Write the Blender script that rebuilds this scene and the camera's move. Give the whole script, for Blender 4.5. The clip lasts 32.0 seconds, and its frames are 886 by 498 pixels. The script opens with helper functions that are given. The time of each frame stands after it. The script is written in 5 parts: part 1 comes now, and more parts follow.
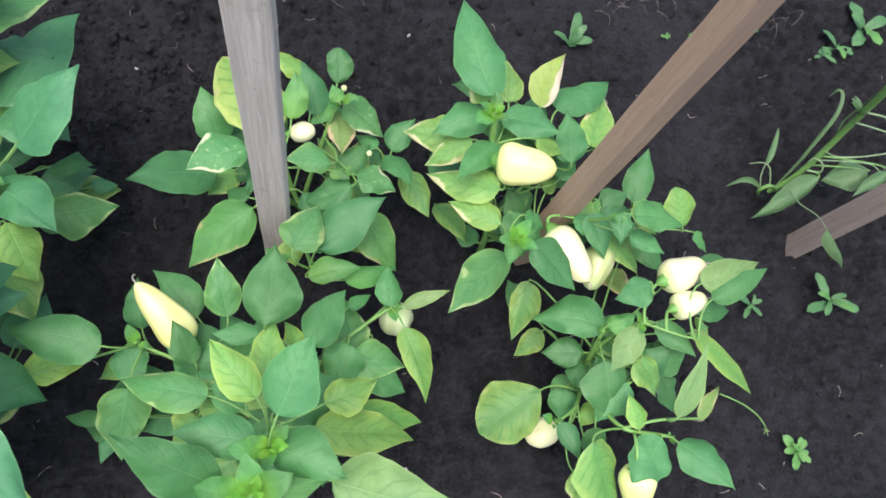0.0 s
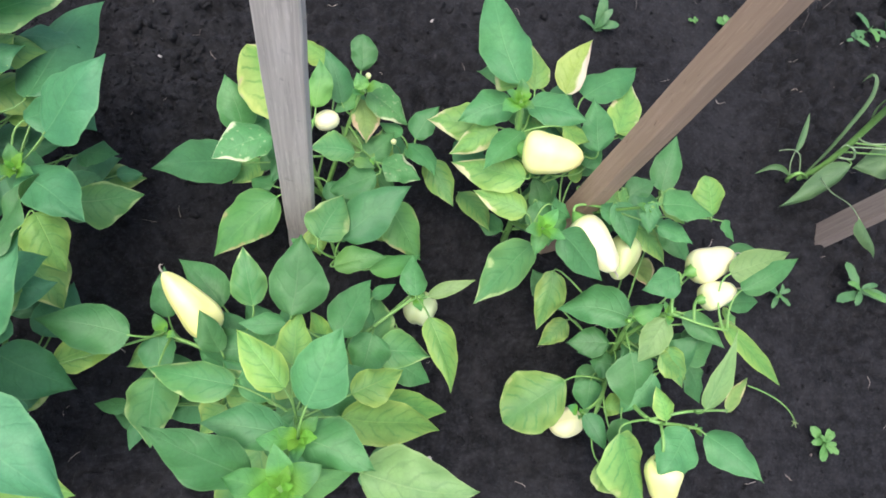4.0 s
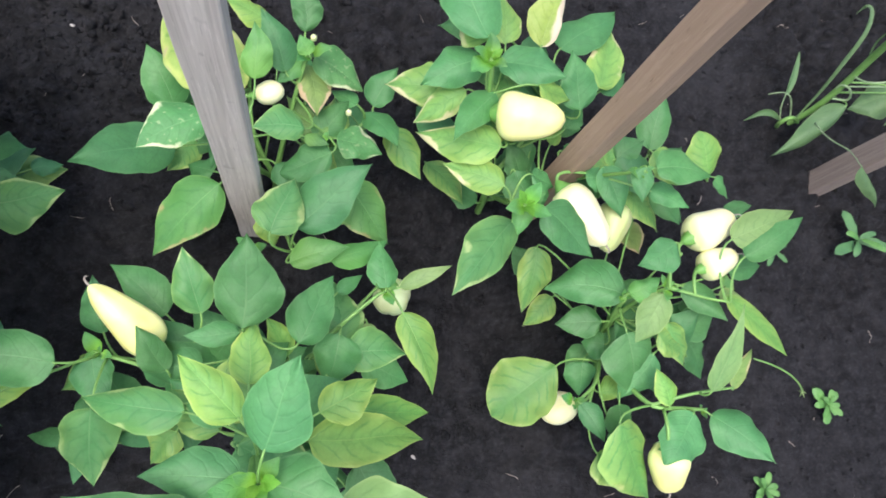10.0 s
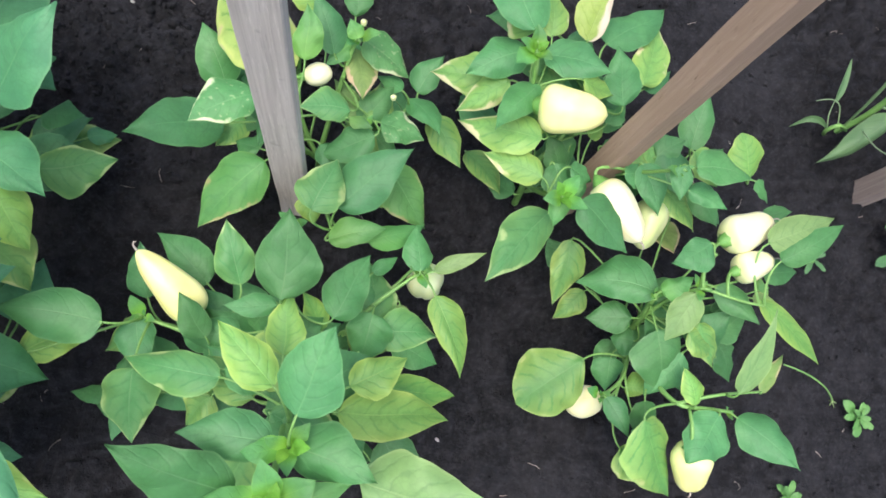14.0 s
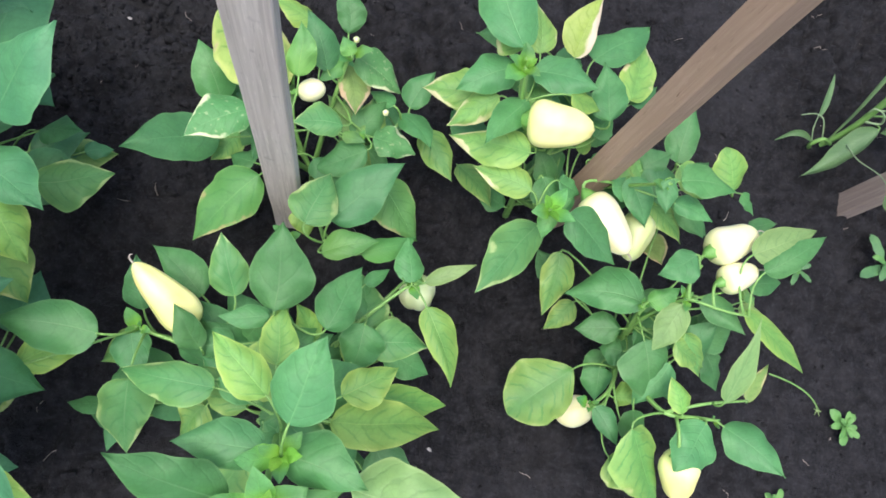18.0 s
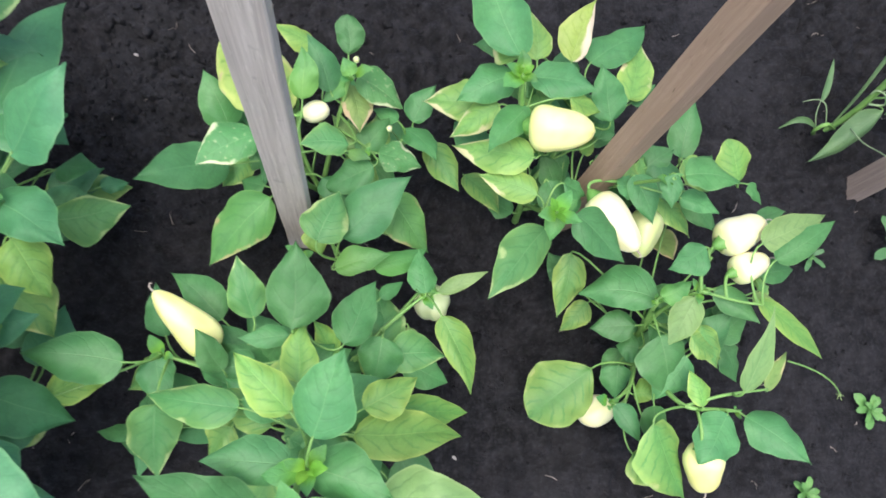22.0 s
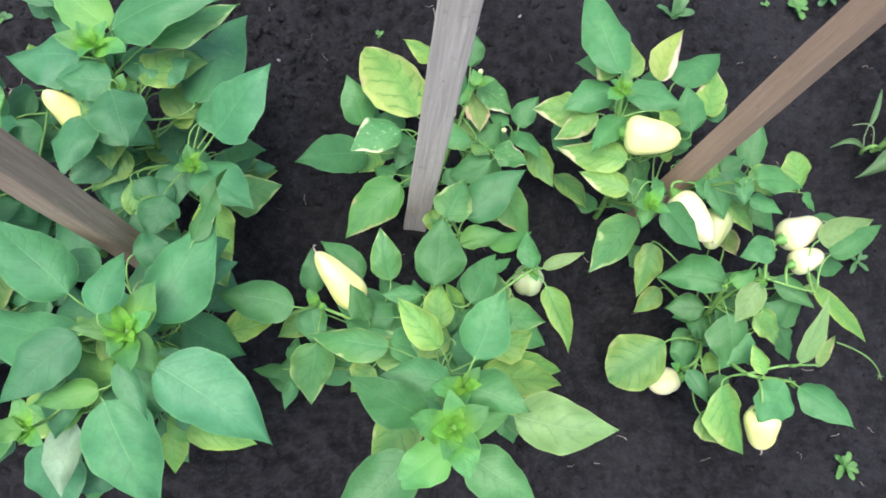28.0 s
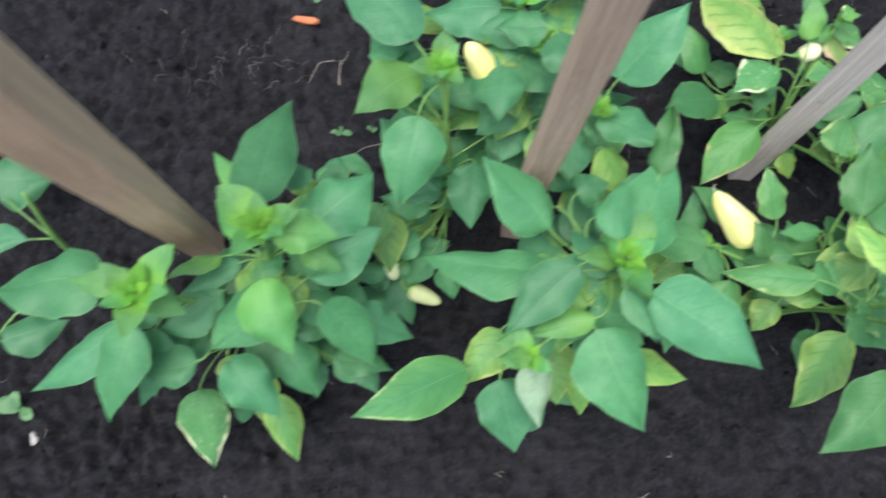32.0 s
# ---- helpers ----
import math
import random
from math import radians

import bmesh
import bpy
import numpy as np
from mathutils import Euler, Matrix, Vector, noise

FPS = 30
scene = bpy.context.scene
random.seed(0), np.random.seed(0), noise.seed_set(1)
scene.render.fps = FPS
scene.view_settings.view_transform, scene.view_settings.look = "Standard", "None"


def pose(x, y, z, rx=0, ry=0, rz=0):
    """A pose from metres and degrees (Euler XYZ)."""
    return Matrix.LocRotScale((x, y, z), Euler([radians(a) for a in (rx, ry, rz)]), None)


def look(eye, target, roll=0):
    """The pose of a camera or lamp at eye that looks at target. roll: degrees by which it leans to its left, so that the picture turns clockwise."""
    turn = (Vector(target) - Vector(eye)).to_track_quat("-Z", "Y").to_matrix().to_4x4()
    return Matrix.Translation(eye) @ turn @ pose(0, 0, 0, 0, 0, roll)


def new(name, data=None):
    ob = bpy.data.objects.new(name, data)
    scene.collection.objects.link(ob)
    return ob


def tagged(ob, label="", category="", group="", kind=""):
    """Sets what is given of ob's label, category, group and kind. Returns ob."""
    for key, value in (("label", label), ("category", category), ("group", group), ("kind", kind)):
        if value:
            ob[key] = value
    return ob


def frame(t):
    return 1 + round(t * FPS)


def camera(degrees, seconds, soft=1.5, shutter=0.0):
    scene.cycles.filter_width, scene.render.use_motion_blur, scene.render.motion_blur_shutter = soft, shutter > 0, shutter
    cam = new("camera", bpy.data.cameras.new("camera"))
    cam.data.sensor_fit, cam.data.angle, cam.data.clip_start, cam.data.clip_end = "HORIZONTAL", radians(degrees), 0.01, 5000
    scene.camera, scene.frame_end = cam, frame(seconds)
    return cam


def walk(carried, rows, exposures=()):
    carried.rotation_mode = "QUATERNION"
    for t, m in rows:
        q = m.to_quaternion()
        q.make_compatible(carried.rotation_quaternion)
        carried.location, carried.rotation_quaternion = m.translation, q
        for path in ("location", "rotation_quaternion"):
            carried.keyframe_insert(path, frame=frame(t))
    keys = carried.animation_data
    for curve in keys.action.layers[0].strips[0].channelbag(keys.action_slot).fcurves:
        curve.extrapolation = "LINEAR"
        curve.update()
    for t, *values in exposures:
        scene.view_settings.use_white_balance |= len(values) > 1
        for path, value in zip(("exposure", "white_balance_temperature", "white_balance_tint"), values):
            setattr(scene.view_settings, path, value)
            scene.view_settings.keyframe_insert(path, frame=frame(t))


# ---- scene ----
import functools

cam = camera(64.5, 32.0, soft=1.7, shutter=0.5)
PATH = [
    (0, (0.0040, 0.0039, 1.1344), (0.1717, 0.3292, 0.2037), 28.98),
    (0.5, (0.0000, 0.0138, 1.1441), (0.1597, 0.3252, 0.2074), 30.15),
    (1, (-0.0142, 0.0085, 1.1443), (0.1474, 0.3097, 0.2045), 32.11),
    (1.5, (-0.0049, 0.0195, 1.1501), (0.1551, 0.3198, 0.2098), 30.07),
    (2, (-0.0090, 0.0220, 1.1475), (0.1490, 0.3205, 0.2062), 30.46),
    (2.5, (-0.0066, 0.0187, 1.1431), (0.1451, 0.3296, 0.2049), 28.70),
    (3, (-0.0049, 0.0208, 1.1404), (0.1419, 0.3274, 0.2000), 28.06),
    (3.5, (-0.0055, 0.0179, 1.1301), (0.1396, 0.3234, 0.1890), 27.36),
    (5.5, (-0.0297, 0.0045, 1.1267), (0.1152, 0.2999, 0.1824), 28.04),
    (6, (-0.0443, 0.0289, 1.1010), (0.0749, 0.3251, 0.1534), 19.34),
    (6.5, (-0.0413, 0.0680, 1.0207), (0.0725, 0.3646, 0.0726), 16.05),
    (7, (-0.0010, 0.0964, 0.9496), (0.1614, 0.3537, -0.0030), 29.56),
    (7.5, (0.0039, 0.0955, 0.9365), (0.1592, 0.3464, -0.0190), 28.85),
    (8, (0.0037, 0.0950, 0.9353), (0.1276, 0.3306, -0.0286), 25.60),
    (8.5, (0.0117, 0.0975, 0.9564), (0.1482, 0.3120, -0.0108), 28.83),
    (9, (0.0151, 0.0897, 0.9570), (0.1595, 0.2902, -0.0120), 33.83),
    (9.5, (0.0171, 0.0849, 0.9824), (0.1663, 0.2886, 0.0148), 33.98),
    (10, (0.0060, 0.0851, 1.0347), (0.1970, 0.3196, 0.0815), 36.72),
    (10.5, (-0.0049, 0.0857, 1.0390), (0.2029, 0.3219, 0.0898), 37.86),
    (11, (-0.0107, 0.0833, 1.0383), (0.1722, 0.3150, 0.0828), 36.71),
    (11.5, (-0.0096, 0.0847, 1.0329), (0.1658, 0.3046, 0.0733), 38.67),
    (12, (-0.0092, 0.0801, 1.0344), (0.1626, 0.2941, 0.0728), 40.91),
    (12.5, (-0.0055, 0.0771, 1.0371), (0.1602, 0.2891, 0.0740), 39.60),
    (13, (-0.0043, 0.0737, 1.0395), (0.1563, 0.2880, 0.0760), 39.34),
    (13.5, (0.0024, 0.0739, 1.0437), (0.1584, 0.2937, 0.0807), 37.78),
    (14, (0.0017, 0.0721, 1.0459), (0.1455, 0.3000, 0.0829), 33.39),
    (14.5, (0.0047, 0.0694, 1.0553), (0.1457, 0.3163, 0.0966), 30.19),
    (15, (0.0039, 0.0640, 1.0744), (0.1653, 0.3188, 0.1209), 33.55),
    (15.5, (-0.0025, 0.0553, 1.0688), (0.1621, 0.3089, 0.1156), 33.90),
    (17.5, (0.0030, 0.0674, 1.0626), (0.1544, 0.3085, 0.1040), 32.91),
    (18, (0.0049, 0.0688, 1.0630), (0.1543, 0.3127, 0.1048), 32.57),
    (18.5, (0.0049, 0.0685, 1.0628), (0.1660, 0.3150, 0.1071), 34.58),
    (19, (0.0061, 0.0660, 1.0557), (0.1744, 0.3135, 0.1015), 35.36),
    (19.5, (0.0069, 0.0682, 1.0556), (0.1711, 0.3154, 0.1006), 35.04),
    (20, (0.0104, 0.0700, 1.0564), (0.1705, 0.3170, 0.1007), 34.76),
    (20.5, (0.0164, 0.0700, 1.0534), (0.1750, 0.3182, 0.0977), 33.72),
    (21, (0.0225, 0.0667, 1.0502), (0.1739, 0.3182, 0.0942), 31.52),
    (21.5, (0.0168, 0.0661, 1.0433), (0.1545, 0.3229, 0.0866), 28.23),
    (22, (0.0093, 0.0620, 1.0762), (0.1362, 0.3232, 0.1193), 23.43),
    (22.5, (-0.0349, 0.0326, 1.1505), (0.0749, 0.3137, 0.1971), 17.78),
    (23, (-0.0816, 0.0067, 1.2144), (0.0006, 0.3166, 0.2672), 9.63),
    (23.5, (-0.1254, -0.0237, 1.2564), (-0.0546, 0.3091, 0.3161), 7.54),
    (24, (-0.2071, -0.0312, 1.2816), (-0.1456, 0.3126, 0.3446), 7.23),
    (24.5, (-0.2466, -0.0477, 1.3012), (-0.1830, 0.2849, 0.3603), 7.02),
    (25, (-0.2352, -0.0842, 1.3127), (-0.1349, 0.2520, 0.3763), 11.50),
    (25.5, (-0.1931, -0.0833, 1.2998), (-0.0560, 0.2558, 0.3691), 20.53),
    (27.5, (-0.1412, -0.0431, 1.2400), (-0.0305, 0.2418, 0.2879), 21.74),
    (28, (-0.1406, -0.0340, 1.2176), (-0.0433, 0.2506, 0.2639), 19.53),
    (28.5, (-0.1436, -0.0219, 1.2145), (-0.0677, 0.2579, 0.2575), 14.10),
    (29, (-0.1337, -0.0259, 1.2222), (-0.0543, 0.2588, 0.2669), 15.57),
    (29.5, (-0.1230, -0.0192, 1.1946), (-0.0745, 0.2847, 0.2432), 10.46),
    (30, (-0.1381, -0.0220, 1.1883), (-0.1155, 0.3010, 0.2422), 6.27),
    (30.5, (-0.2062, -0.0293, 1.1717), (-0.1664, 0.2916, 0.2254), 7.14),
    (31, (-0.3915, -0.0481, 1.1501), (-0.3121, 0.2566, 0.2010), 13.00),
    (31.5, (-0.4916, -0.0641, 1.1665), (-0.4518, 0.2267, 0.2105), 5.95),
    (32, (-0.6372, -0.1114, 1.1788), (-0.6168, 0.1738, 0.2206), 3.12),
]
walk(cam, [(t, look(eye, target, roll)) for t, eye, target, roll in PATH], exposures=[(0.0, 1.06, 6250, 10), (6.0, 1.12, 6250, 10), (21.5, 1.12, 6250, 10), (23.5, 1.22, 6200, 9), (25.5, 1.30, 6150, 9), (28.0, 1.17, 6150, 9), (30.5, 1.15, 6150, 8), (32.0, 1.10, 6150, 7)])

# ---- light: a bright, veiled sky and a very soft sun ----
world = bpy.data.worlds.new("sky")
scene.world = world
world.use_nodes = True
wn = world.node_tree
sky = wn.nodes.new("ShaderNodeTexSky")
sky.sky_type = "NISHITA"
sky.sun_disc = False
sky.sun_elevation = radians(78)
sky.sun_rotation = radians(231)
sky.air_density = 1.0
sky.dust_density = 6.0
wn.links.new(sky.outputs[0], wn.nodes["Background"].inputs[0])
wn.nodes["Background"].inputs[1].default_value = 0.143
sun = new("sun", bpy.data.lights.new("sun", "SUN"))
sun.data.energy = 1.05
sun.data.angle = radians(44)
sun.data.color = (1.0, 0.98, 0.95)
sun.matrix_world = look((-0.32, -0.26, 1.6), (0, 0, 0))


# ---- materials ----
def nodes_of(name):
    mat = bpy.data.materials.new(name)
    mat.use_nodes = True
    return mat, mat.node_tree, mat.node_tree.nodes["Principled BSDF"]


def math_node(nt, op, a, b=None, c=None, clamp=False):
    n = nt.nodes.new("ShaderNodeMath")
    n.operation, n.use_clamp = op, clamp
    for slot, value in enumerate((a, b, c)):
        if value is None:
            continue
        if isinstance(value, (int, float)):
            n.inputs[slot].default_value = value
        else:
            nt.links.new(value, n.inputs[slot])
    return n.outputs[0]


def smooth_step(nt, value, lo, hi, to_lo=0.0, to_hi=1.0):
    n = nt.nodes.new("ShaderNodeMapRange")
    n.interpolation_type = "SMOOTHSTEP"
    nt.links.new(value, n.inputs[0])
    for slot, v in zip((1, 2, 3, 4), (lo, hi, to_lo, to_hi)):
        n.inputs[slot].default_value = v
    return n.outputs[0]


def mix_col(nt, fac, a, b):
    n = nt.nodes.new("ShaderNodeMix")
    n.data_type = "RGBA"
    if isinstance(fac, (int, float)):
        n.inputs[0].default_value = fac
    else:
        nt.links.new(fac, n.inputs[0])
    for slot, v in ((6, a), (7, b)):
        if isinstance(v, tuple):
            n.inputs[slot].default_value = (*v, 1)
        else:
            nt.links.new(v, n.inputs[slot])
    return n.outputs[2]


def noise_of(nt, scale, detail=3.0, coords="Object", rough=0.5, vary=False):
    tc = nt.nodes.new("ShaderNodeTexCoord")
    n = nt.nodes.new("ShaderNodeTexNoise")
    n.inputs["Scale"].default_value, n.inputs["Detail"].default_value, n.inputs["Roughness"].default_value = scale, detail, rough
    nt.links.new(tc.outputs[coords], n.inputs["Vector"])
    if vary:
        info = nt.nodes.new("ShaderNodeObjectInfo")
        shift = nt.nodes.new("ShaderNodeVectorMath")
        nt.links.new(tc.outputs[coords], shift.inputs[0])
        nt.links.new(math_node(nt, "MULTIPLY", info.outputs["Random"], 37.0), shift.inputs[1])
        nt.links.new(shift.outputs[0], n.inputs["Vector"])
    return n.outputs["Fac"]


def bump_of(nt, bsdf, height, strength, distance):
    b = nt.nodes.new("ShaderNodeBump")
    b.inputs["Strength"].default_value, b.inputs["Distance"].default_value = strength, distance
    nt.links.new(height, b.inputs["Height"])
    nt.links.new(b.outputs[0], bsdf.inputs["Normal"])


def leaf_material(name, blade, between, rib, margin=None, margin_from=0.75, mottled=0.0, rough=0.52, see=0.22, heart=None, one_side=False):
    """A leaf blade with a midrib and curved side veins; between: the colour of the tissue between the veins."""
    mat, nt, bsdf = nodes_of(name)
    uv = nt.nodes.new("ShaderNodeUVMap")
    sep = nt.nodes.new("ShaderNodeSeparateXYZ")
    nt.links.new(uv.outputs[0], sep.inputs[0])
    u, v = sep.outputs[0], sep.outputs[1]
    across = math_node(nt, "SUBTRACT", v, 0.5)
    s = math_node(nt, "MULTIPLY", math_node(nt, "ABSOLUTE", across), 2.0)
    side = math_node(nt, "GREATER_THAN", across, 0.0)
    wob = noise_of(nt, 60.0, 2.0, vary=True)
    info = nt.nodes.new("ShaderNodeObjectInfo")
    spacing = math_node(nt, "MULTIPLY_ADD", math_node(nt, "FRACT", math_node(nt, "MULTIPLY", info.outputs["Random"], 13.7)), 2.2, 4.6)
    phase = math_node(nt, "SUBTRACT", math_node(nt, "MULTIPLY", u, spacing), math_node(nt, "MULTIPLY", math_node(nt, "POWER", s, 1.5), 1.7))
    phase = math_node(nt, "ADD", phase, math_node(nt, "MULTIPLY", side, 0.45))
    phase = math_node(nt, "ADD", phase, math_node(nt, "MULTIPLY", wob, 0.9))
    far = math_node(nt, "ABSOLUTE", math_node(nt, "SUBTRACT", math_node(nt, "FRACT", phase), 0.5))
    vein = smooth_step(nt, far, 0.40, 0.49)
    vein_wide = smooth_step(nt, far, 0.32, 0.48)
    mid = math_node(nt, "MULTIPLY", smooth_step(nt, s, 0.010, 0.042, 1.0, 0.0), smooth_step(nt, u, 0.15, 0.95, 1.0, 0.35))
    blotch = noise_of(nt, 45.0, 3.0, vary=True)
    large = noise_of(nt, 22.0, 2.0, vary=True)
    col = mix_col(nt, smooth_step(nt, large, 0.35, 0.65), blade, tuple(c * f for c, f in zip(blade, (1.25, 1.14, 1.1))))
    dapple = smooth_step(nt, noise_of(nt, 85.0, 4.0, rough=0.6, vary=True), 0.42, 0.66)
    col = mix_col(nt, math_node(nt, "MULTIPLY", dapple, 0.34), col, tuple(c * 0.72 for c in blade))
    groove = math_node(nt, "MULTIPLY", smooth_step(nt, far, 0.38, 0.49), math_node(nt, "MULTIPLY", smooth_step(nt, s, 0.95, 0.25), smooth_step(nt, large, 0.30, 0.62, 0.25, 1.0)))
    col = mix_col(nt, math_node(nt, "MULTIPLY", groove, 0.30), col, tuple(c * 0.62 for c in blade))
    cells = nt.nodes.new("ShaderNodeTexVoronoi")
    cells.feature = "DISTANCE_TO_EDGE"
    cells.inputs["Scale"].default_value = 150.0
    place = nt.nodes.new("ShaderNodeTexCoord")
    nt.links.new(place.outputs["Object"], cells.inputs["Vector"])
    net = smooth_step(nt, cells.outputs["Distance"], 0.0, 0.16, 1.0, 0.0)
    col = mix_col(nt, math_node(nt, "MULTIPLY", net, 0.20), col, tuple(c * 0.66 for c in blade))
    if heart:
        young = math_node(nt, "ADD", u, math_node(nt, "MULTIPLY", math_node(nt, "SUBTRACT", blotch, 0.5), 0.35))
        col = mix_col(nt, smooth_step(nt, young, 0.05, 0.75, 1.0, 0.0), col, heart)
    if between:
        reach = math_node(nt, "MULTIPLY", math_node(nt, "SUBTRACT", 1.0, vein_wide), smooth_step(nt, math_node(nt, "ADD", s, math_node(nt, "MULTIPLY", blotch, 0.5)), 0.25, 0.95))
        edge = smooth_step(nt, math_node(nt, "ADD", s, math_node(nt, "MULTIPLY", math_node(nt, "SUBTRACT", blotch, 0.5), 0.7)), 0.55, 1.05)
        reach = math_node(nt, "MAXIMUM", math_node(nt, "MULTIPLY", reach, 0.42), edge)
        col = mix_col(nt, reach, col, between)
    if margin:
        ragged = math_node(nt, "ADD", s, math_node(nt, "MULTIPLY", math_node(nt, "SUBTRACT", blotch, 0.5), 1.3))
        ragged = math_node(nt, "ADD", ragged, math_node(nt, "MULTIPLY", u, 0.25))
        patch = smooth_step(nt, math_node(nt, "ADD", large, math_node(nt, "MULTIPLY_ADD", u, 0.36, -0.14)), 0.48, 0.60, 0.0, 1.0)
        if one_side:
            patch = smooth_step(nt, math_node(nt, "ADD", v, math_node(nt, "MULTIPLY", u, -0.45)), 0.0, 0.30, 1.0, 0.0)
        col = mix_col(nt, math_node(nt, "MULTIPLY", patch, smooth_step(nt, ragged, margin_from + 0.2, margin_from + 0.42)), col, margin)
    if mottled:
        speck = smooth_step(nt, noise_of(nt, 170.0, 1.0), 0.62, 0.72)
        col = mix_col(nt, math_node(nt, "MULTIPLY", speck, mottled), col, (0.5, 0.56, 0.3))
    # Pale rim: an edge highlight painted into the colour, stronger on yellowing leaves.
    rim_highlight = smooth_step(nt, math_node(nt, "ADD", s, math_node(nt, "MULTIPLY", math_node(nt, "SUBTRACT", blotch, 0.5), 0.12)), 0.91, 1.0, 0.0, 0.42 if between else 0.28)
    col = mix_col(nt, rim_highlight, col, tuple(min(c * f, 0.7) for c, f in zip(rib, (1.25, 1.15, 1.1))))
    line = math_node(nt, "MAXIMUM", mid, math_node(nt, "MULTIPLY", vein, 0.03))
    col = mix_col(nt, math_node(nt, "MULTIPLY", line, 0.30), col, rib)
    hsv = nt.nodes.new("ShaderNodeHueSaturation")
    nt.links.new(col, hsv.inputs["Color"])
    tone = math_node(nt, "MULTIPLY_ADD", info.outputs["Random"], 0.22 if between else 0.38, 0.89 if between else 0.74)
    nt.links.new(tone, hsv.inputs["Value"])
    nt.links.new(math_node(nt, "MULTIPLY_ADD", math_node(nt, "FRACT", math_node(nt, "MULTIPLY", info.outputs["Random"], 7.3)), 0.020, 0.484), hsv.inputs["Hue"])
    nt.links.new(hsv.outputs[0], bsdf.inputs["Base Color"])
    bsdf.inputs["Roughness"].default_value = rough
    bsdf.inputs["Specular IOR Level"].default_value = 0.42
    fine = noise_of(nt, 190.0, 3.0)
    relief = math_node(nt, "SUBTRACT", math_node(nt, "MULTIPLY_ADD", fine, 0.3, math_node(nt, "MULTIPLY", blotch, 0.5)), math_node(nt, "MAXIMUM", math_node(nt, "MULTIPLY_ADD", vein, 0.15, math_node(nt, "MULTIPLY", vein_wide, 0.40)), mid))
    bump_of(nt, bsdf, relief, 0.32, 0.0014)
    clear = nt.nodes.new("ShaderNodeBsdfTranslucent")
    nt.links.new(mix_col(nt, 0.25, hsv.outputs[0], (0.30, 0.45, 0.03)), clear.inputs[0])
    both = nt.nodes.new("ShaderNodeMixShader")
    both.inputs[0].default_value = see
    nt.links.new(bsdf.outputs[0], both.inputs[1])
    nt.links.new(clear.outputs[0], both.inputs[2])
    nt.links.new(both.outputs[0], nt.nodes["Material Output"].inputs[0])
    return mat


LEAF = {
    "g": leaf_material("leaf_green", (0.069, 0.230, 0.080), None, (0.18, 0.38, 0.15)),
    "h": leaf_material("leaf_blue_green", (0.065, 0.226, 0.102), None, (0.18, 0.38, 0.17)),
    "l": leaf_material("leaf_young", (0.085, 0.272, 0.078), None, (0.22, 0.44, 0.12), heart=(0.120, 0.325, 0.066)),
    "n": leaf_material("leaf_bud", (0.165, 0.450, 0.056), None, (0.27, 0.55, 0.08), see=0.42),
    "c": leaf_material("leaf_of_shoot", (0.088, 0.290, 0.086), None, (0.22, 0.48, 0.10), see=0.30, heart=(0.190, 0.470, 0.052)),
    "y": leaf_material("leaf_yellowing", (0.115, 0.305, 0.066), (0.265, 0.430, 0.088), (0.29, 0.47, 0.12), margin=(0.43, 0.53, 0.16), margin_from=0.95),
    "m": leaf_material("leaf_mosaic", (0.090, 0.260, 0.068), (0.270, 0.420, 0.100), (0.16, 0.34, 0.10), margin=(0.44, 0.51, 0.20), margin_from=0.84),
    "x": leaf_material("leaf_cream_edged", (0.125, 0.310, 0.075), (0.290, 0.450, 0.105), (0.20, 0.38, 0.11), margin=(0.60, 0.57, 0.32), margin_from=0.56),
    "v": leaf_material("leaf_strong_mosaic", (0.135, 0.330, 0.070), (0.500, 0.610, 0.180), (0.18, 0.38, 0.10), margin=(0.50, 0.44, 0.26), margin_from=0.9),
    "p": leaf_material("leaf_pale", (0.145, 0.280, 0.095), (0.205, 0.340, 0.115), (0.30, 0.43, 0.18)),
    "u": leaf_material("leaf_silvery_underside", (0.250, 0.400, 0.250), None, (0.36, 0.50, 0.34)),
    "f": leaf_material("leaf_faded", (0.085, 0.180, 0.075), (0.110, 0.205, 0.085), (0.17, 0.28, 0.12)),
    "w": leaf_material("leaf_scalded", (0.075, 0.250, 0.080), None, (0.20, 0.40, 0.15), margin=(0.60, 0.66, 0.40), margin_from=0.70, mottled=0.3),
    "e": leaf_material("leaf_light_edged", (0.072, 0.242, 0.084), (0.130, 0.310, 0.085), (0.22, 0.42, 0.16), margin=(0.36, 0.50, 0.20), margin_from=0.74),
    "k": leaf_material("leaf_curling", (0.062, 0.215, 0.066), None, (0.20, 0.40, 0.14), margin=(0.55, 0.60, 0.32), margin_from=0.85, one_side=True),
    "d": leaf_material("leaf_withered_edge", (0.145, 0.265, 0.070), (0.235, 0.310, 0.090), (0.22, 0.32, 0.10), margin=(0.55, 0.42, 0.25), margin_from=0.62),
    "b": leaf_material("leaf_brown_edged", (0.072, 0.225, 0.062), (0.120, 0.290, 0.075), (0.20, 0.40, 0.13), margin=(0.38, 0.30, 0.15), margin_from=0.84),
    "r": leaf_material("leaf_dried", (0.225, 0.355, 0.065), (0.335, 0.430, 0.120), (0.32, 0.42, 0.13), margin=(0.72, 0.62, 0.46), margin_from=0.22, one_side=True),
}


